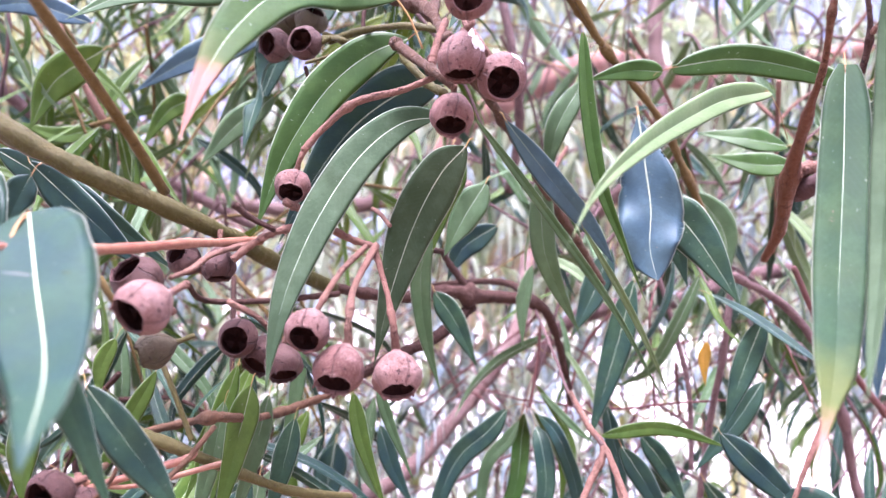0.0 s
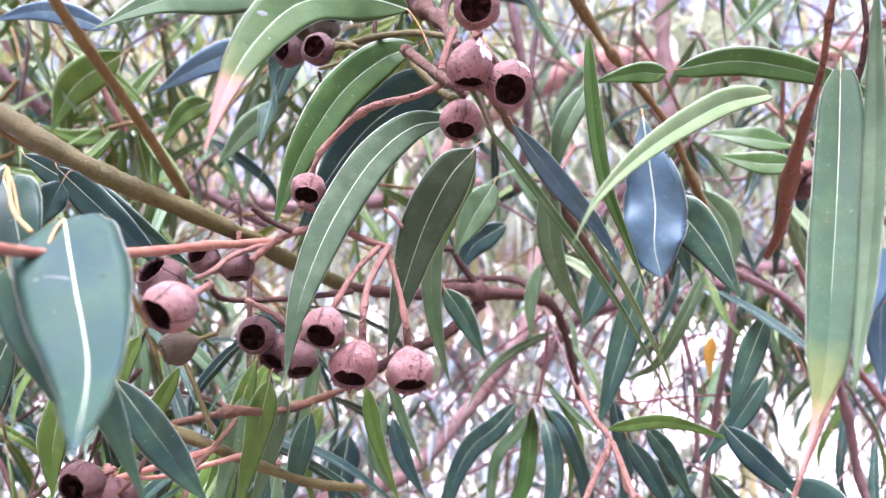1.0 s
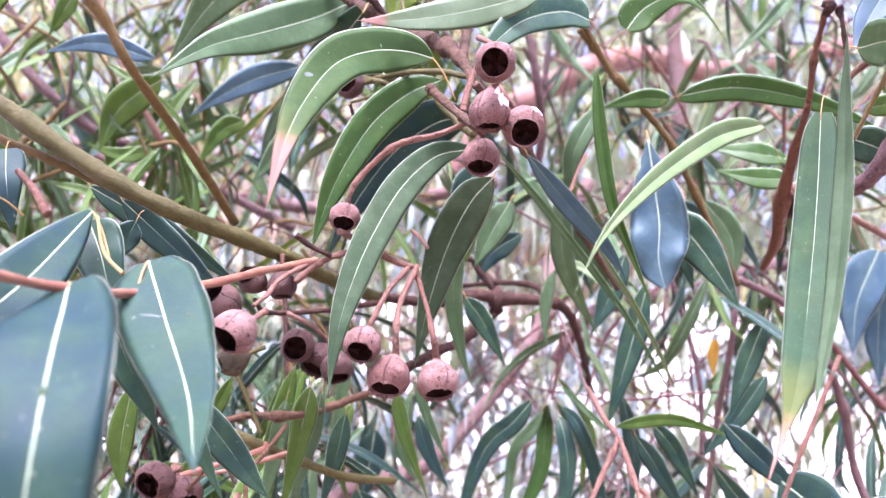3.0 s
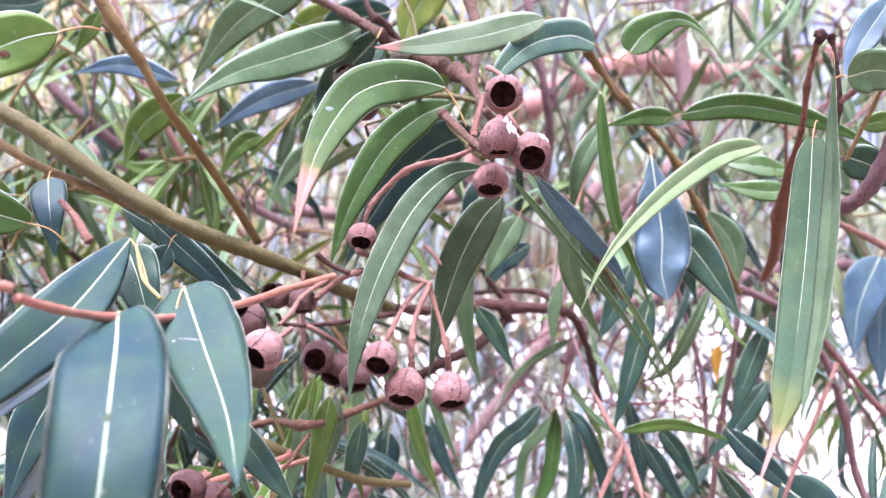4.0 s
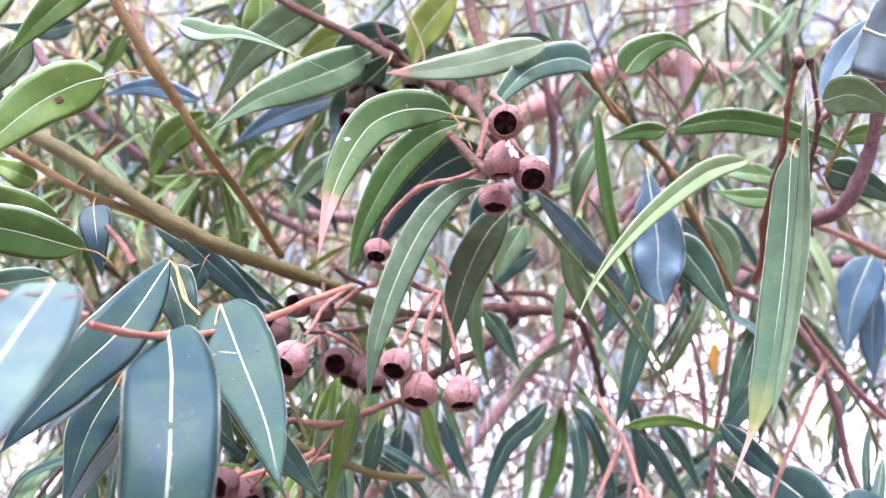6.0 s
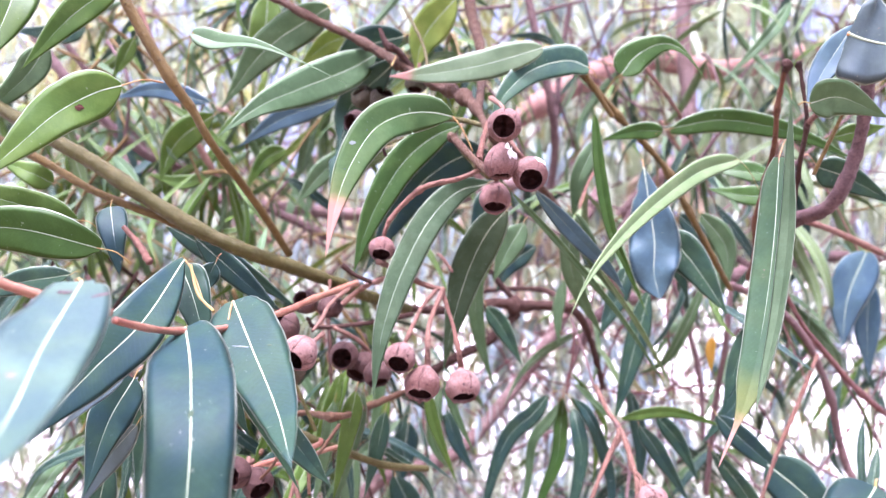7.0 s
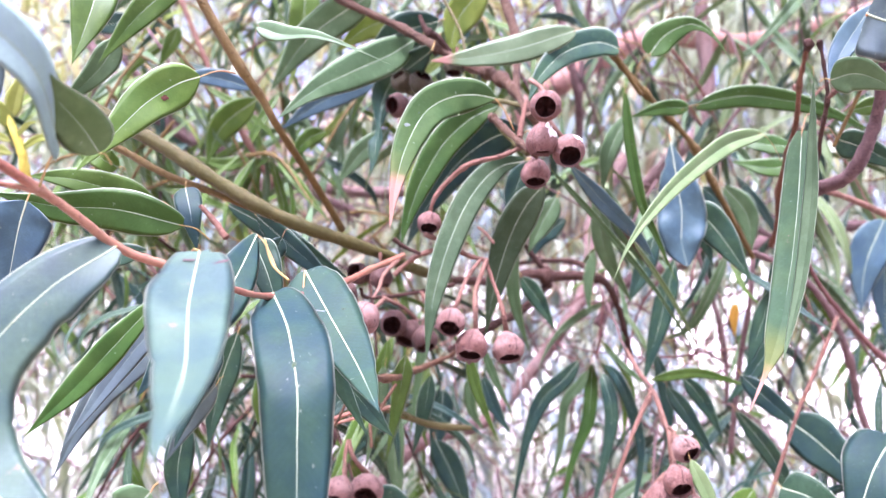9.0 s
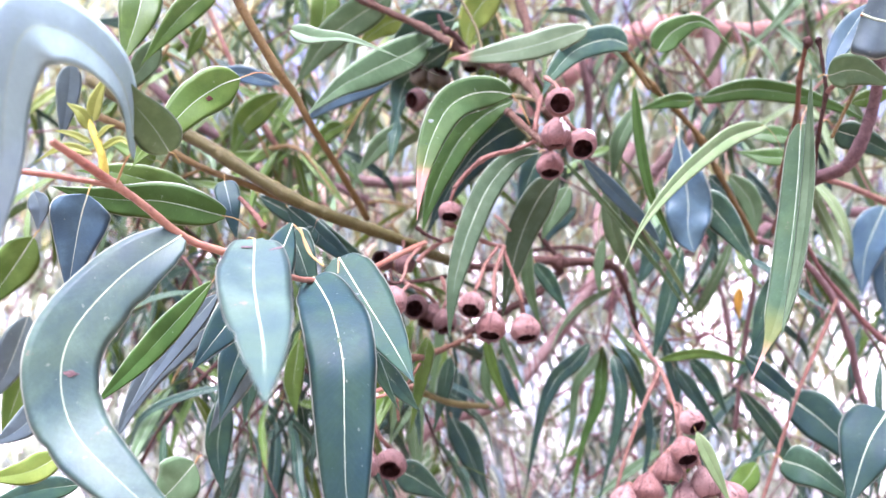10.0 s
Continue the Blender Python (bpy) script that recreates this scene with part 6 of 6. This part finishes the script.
stem(low, [(0.1816, 0.9800, 1.6677), (0.1774, 0.9700, 1.6143), (0.1701, 0.9600, 1.5696)], [0.0017, 0.0017], WINE_TWIG, name="side_twig")
leaf(low, (0.2565, 0.8500, 1.5494), (0.2833, 0.8500, 1.5108), (0.3230, 0.8500, 1.4470), wide=0.0225, face=(-0.16, -0.98, -0.10), kind="blue")
leaf(low, (0.2842, 0.9000, 1.5551), (0.3121, 0.9000, 1.5214), (0.3400, 0.9000, 1.4673), wide=0.0236, face=(-0.19, -0.97, -0.12), kind="dark")
leaf(low, (0.2554, 0.9500, 1.5821), (0.2710, 0.9500, 1.5087), (0.2683, 0.9500, 1.4351), wide=0.0219, face=(-0.29, -0.96, -0.03), kind="blue")
leaf(low, (0.1785, 0.9000, 1.5932), (0.2144, 0.9000, 1.5591), (0.2371, 0.9000, 1.5425), wide=0.0085, face=(0.04, -1.00, 0.05), kind="sage", shape="thin")
leaf(low, (-0.0795, 1.1000, 1.4947), (-0.0870, 1.1000, 1.4419), (-0.1029, 1.1000, 1.3714), wide=0.0441, face=(0.13, -0.99, -0.02), kind="blue")
leaf(low, (-0.0726, 0.9500, 1.4466), (-0.0459, 0.9500, 1.3933), (-0.0107, 0.9500, 1.3049), wide=0.0437, face=(0.04, -1.00, 0.02), kind="blue")
leaf(low, (-0.0733, 0.9000, 1.5616), (-0.0912, 0.9000, 1.5095), (-0.0743, 0.9000, 1.4406), wide=0.0228, face=(-0.01, -1.00, 0.00), kind="green")
leaf(low, (-0.0085, 0.9500, 1.5733), (-0.0180, 0.9500, 1.5017), (0.0040, 0.9500, 1.4575), wide=0.0200, face=(-0.06, -1.00, -0.01), kind="sage")
leaf(low, (-0.1084, 0.8500, 1.5017), (-0.1132, 0.8500, 1.4350), (-0.1013, 0.8500, 1.3521), wide=0.0283, face=(-0.15, -0.99, -0.01), kind="sage")
leaf(low, (-0.1105, 0.7000, 1.4375), (-0.0813, 0.7000, 1.4241), (-0.0380, 0.7000, 1.3971), wide=0.0423, face=(0.09, -0.98, 0.15), kind="dark")
leaf(low, (0.3659, 0.9500, 1.5005), (0.4220, 0.9500, 1.4255), (0.4535, 0.9500, 1.3421), wide=0.0274, face=(-0.25, -0.96, -0.14), kind="dark")
leaf(low, (0.3535, 0.8000, 1.4322), (0.3321, 0.8000, 1.4015), (0.2961, 0.8000, 1.3701), wide=0.0326, face=(-0.37, -0.86, 0.34), kind="green")

# thick limbs further back


def limb(points, radii, label, material=LIMB):
    bm = bmesh.new()
    o = Vector(points[0])
    add_tube(bm, [Vector(p) - o for p in points], radii, 12, 0.10, 10 * len(points), ((0.3, 0.15), (0.7, 0.2)))
    ob = part("tree_limb", bm, material, None, "", o)
    return tagged(ob, label, "limb")


limb([(-0.2274, 1.2000, 1.2789), (-0.1623, 1.2500, 1.3547), (-0.0903, 1.3000, 1.3758), (-0.0239, 1.3500, 1.3932), (0.0556, 1.4200, 1.4744), (0.1532, 1.5000, 1.6035), (0.1902, 1.6000, 1.6830), (0.2071, 1.7500, 1.8138), (0.2973, 1.9000, 1.9826)], [0.0135, 0.0133, 0.0127, 0.0139, 0.0160, 0.0174], "pinkish-brown limb behind the hanging leaves")
limb([(-0.0612, 2.0000, 1.9917), (0.0288, 2.0000, 2.1409), (0.1511, 2.0500, 2.2388), (0.3099, 2.1000, 2.3317), (0.4822, 2.2000, 2.3921), (0.7336, 2.3000, 2.3844), (1.3124, 2.5000, 2.5654)], [0.0233, 0.0316, 0.0370, 0.0317, 0.0274], "smooth reddish limb with peeling bark", RED_LIMB)
limb([(-1.0653, 1.7000, 2.0858), (-0.7170, 1.7000, 1.9326), (-0.5008, 1.7000, 1.9006), (-0.3166, 1.7500, 1.8872), (-0.1343, 1.8500, 1.9280), (0.0643, 1.9500, 1.9866)], [0.0114, 0.0137, 0.0167, 0.0181], "pale pinkish limb crossing the crown")
limb([(0.5100, 1.9000, 2.5840), (0.4980, 1.9000, 2.3777), (0.5142, 1.9000, 2.1730), (0.4944, 1.9000, 2.0569), (0.4250, 1.9000, 1.9839), (0.3376, 2.0000, 1.8889)], [0.0189, 0.0187, 0.0201, 0.0182], "upright pinkish limb in the crown")
limb([(0.1997, 1.5000, 1.5706), (0.2664, 1.5000, 1.6646), (0.3673, 1.5000, 1.7018), (0.4779, 1.5500, 1.7156), (0.6736, 1.6000, 1.7798), (0.9448, 1.7000, 1.7882)], [0.0115, 0.0149, 0.0152, 0.0125], "dull purplish limb behind the leaves", PURPLE_TWIG)
limb([(-0.8594, 1.3000, 2.2306), (-0.7772, 1.3500, 2.1078), (-0.6776, 1.4000, 1.9788), (-0.6005, 1.4500, 1.9157)], [0.0067, 0.0082, 0.0084], "thin purplish limb crossing the crown", PURPLE_TWIG)
limb([(-0.8330, 1.2000, 2.1844), (-0.7155, 1.2000, 2.0475), (-0.6196, 1.2500, 1.9586), (-0.5660, 1.3000, 1.9403), (-0.4484, 1.3500, 1.8821), (-0.3010, 1.4000, 1.8101)], [0.0094, 0.0095, 0.0087, 0.0090], "thin purplish limb crossing the crown", PURPLE_TWIG)
limb([(0.0973, 1.2000, 2.2695), (0.1235, 1.2000, 2.1516), (0.1444, 1.2000, 2.0545), (0.1568, 1.2500, 1.9673), (0.1447, 1.3000, 1.8732)], [0.0068, 0.0067, 0.0072], "thin upright purplish limb among leaves", PURPLE_TWIG)
limb([(0.1839, 1.3000, 2.2466), (0.1656, 1.3000, 2.1215), (0.1572, 1.2800, 1.9931)], [0.0052, 0.0051], "thin upright purplish limb among leaves", PURPLE_TWIG)
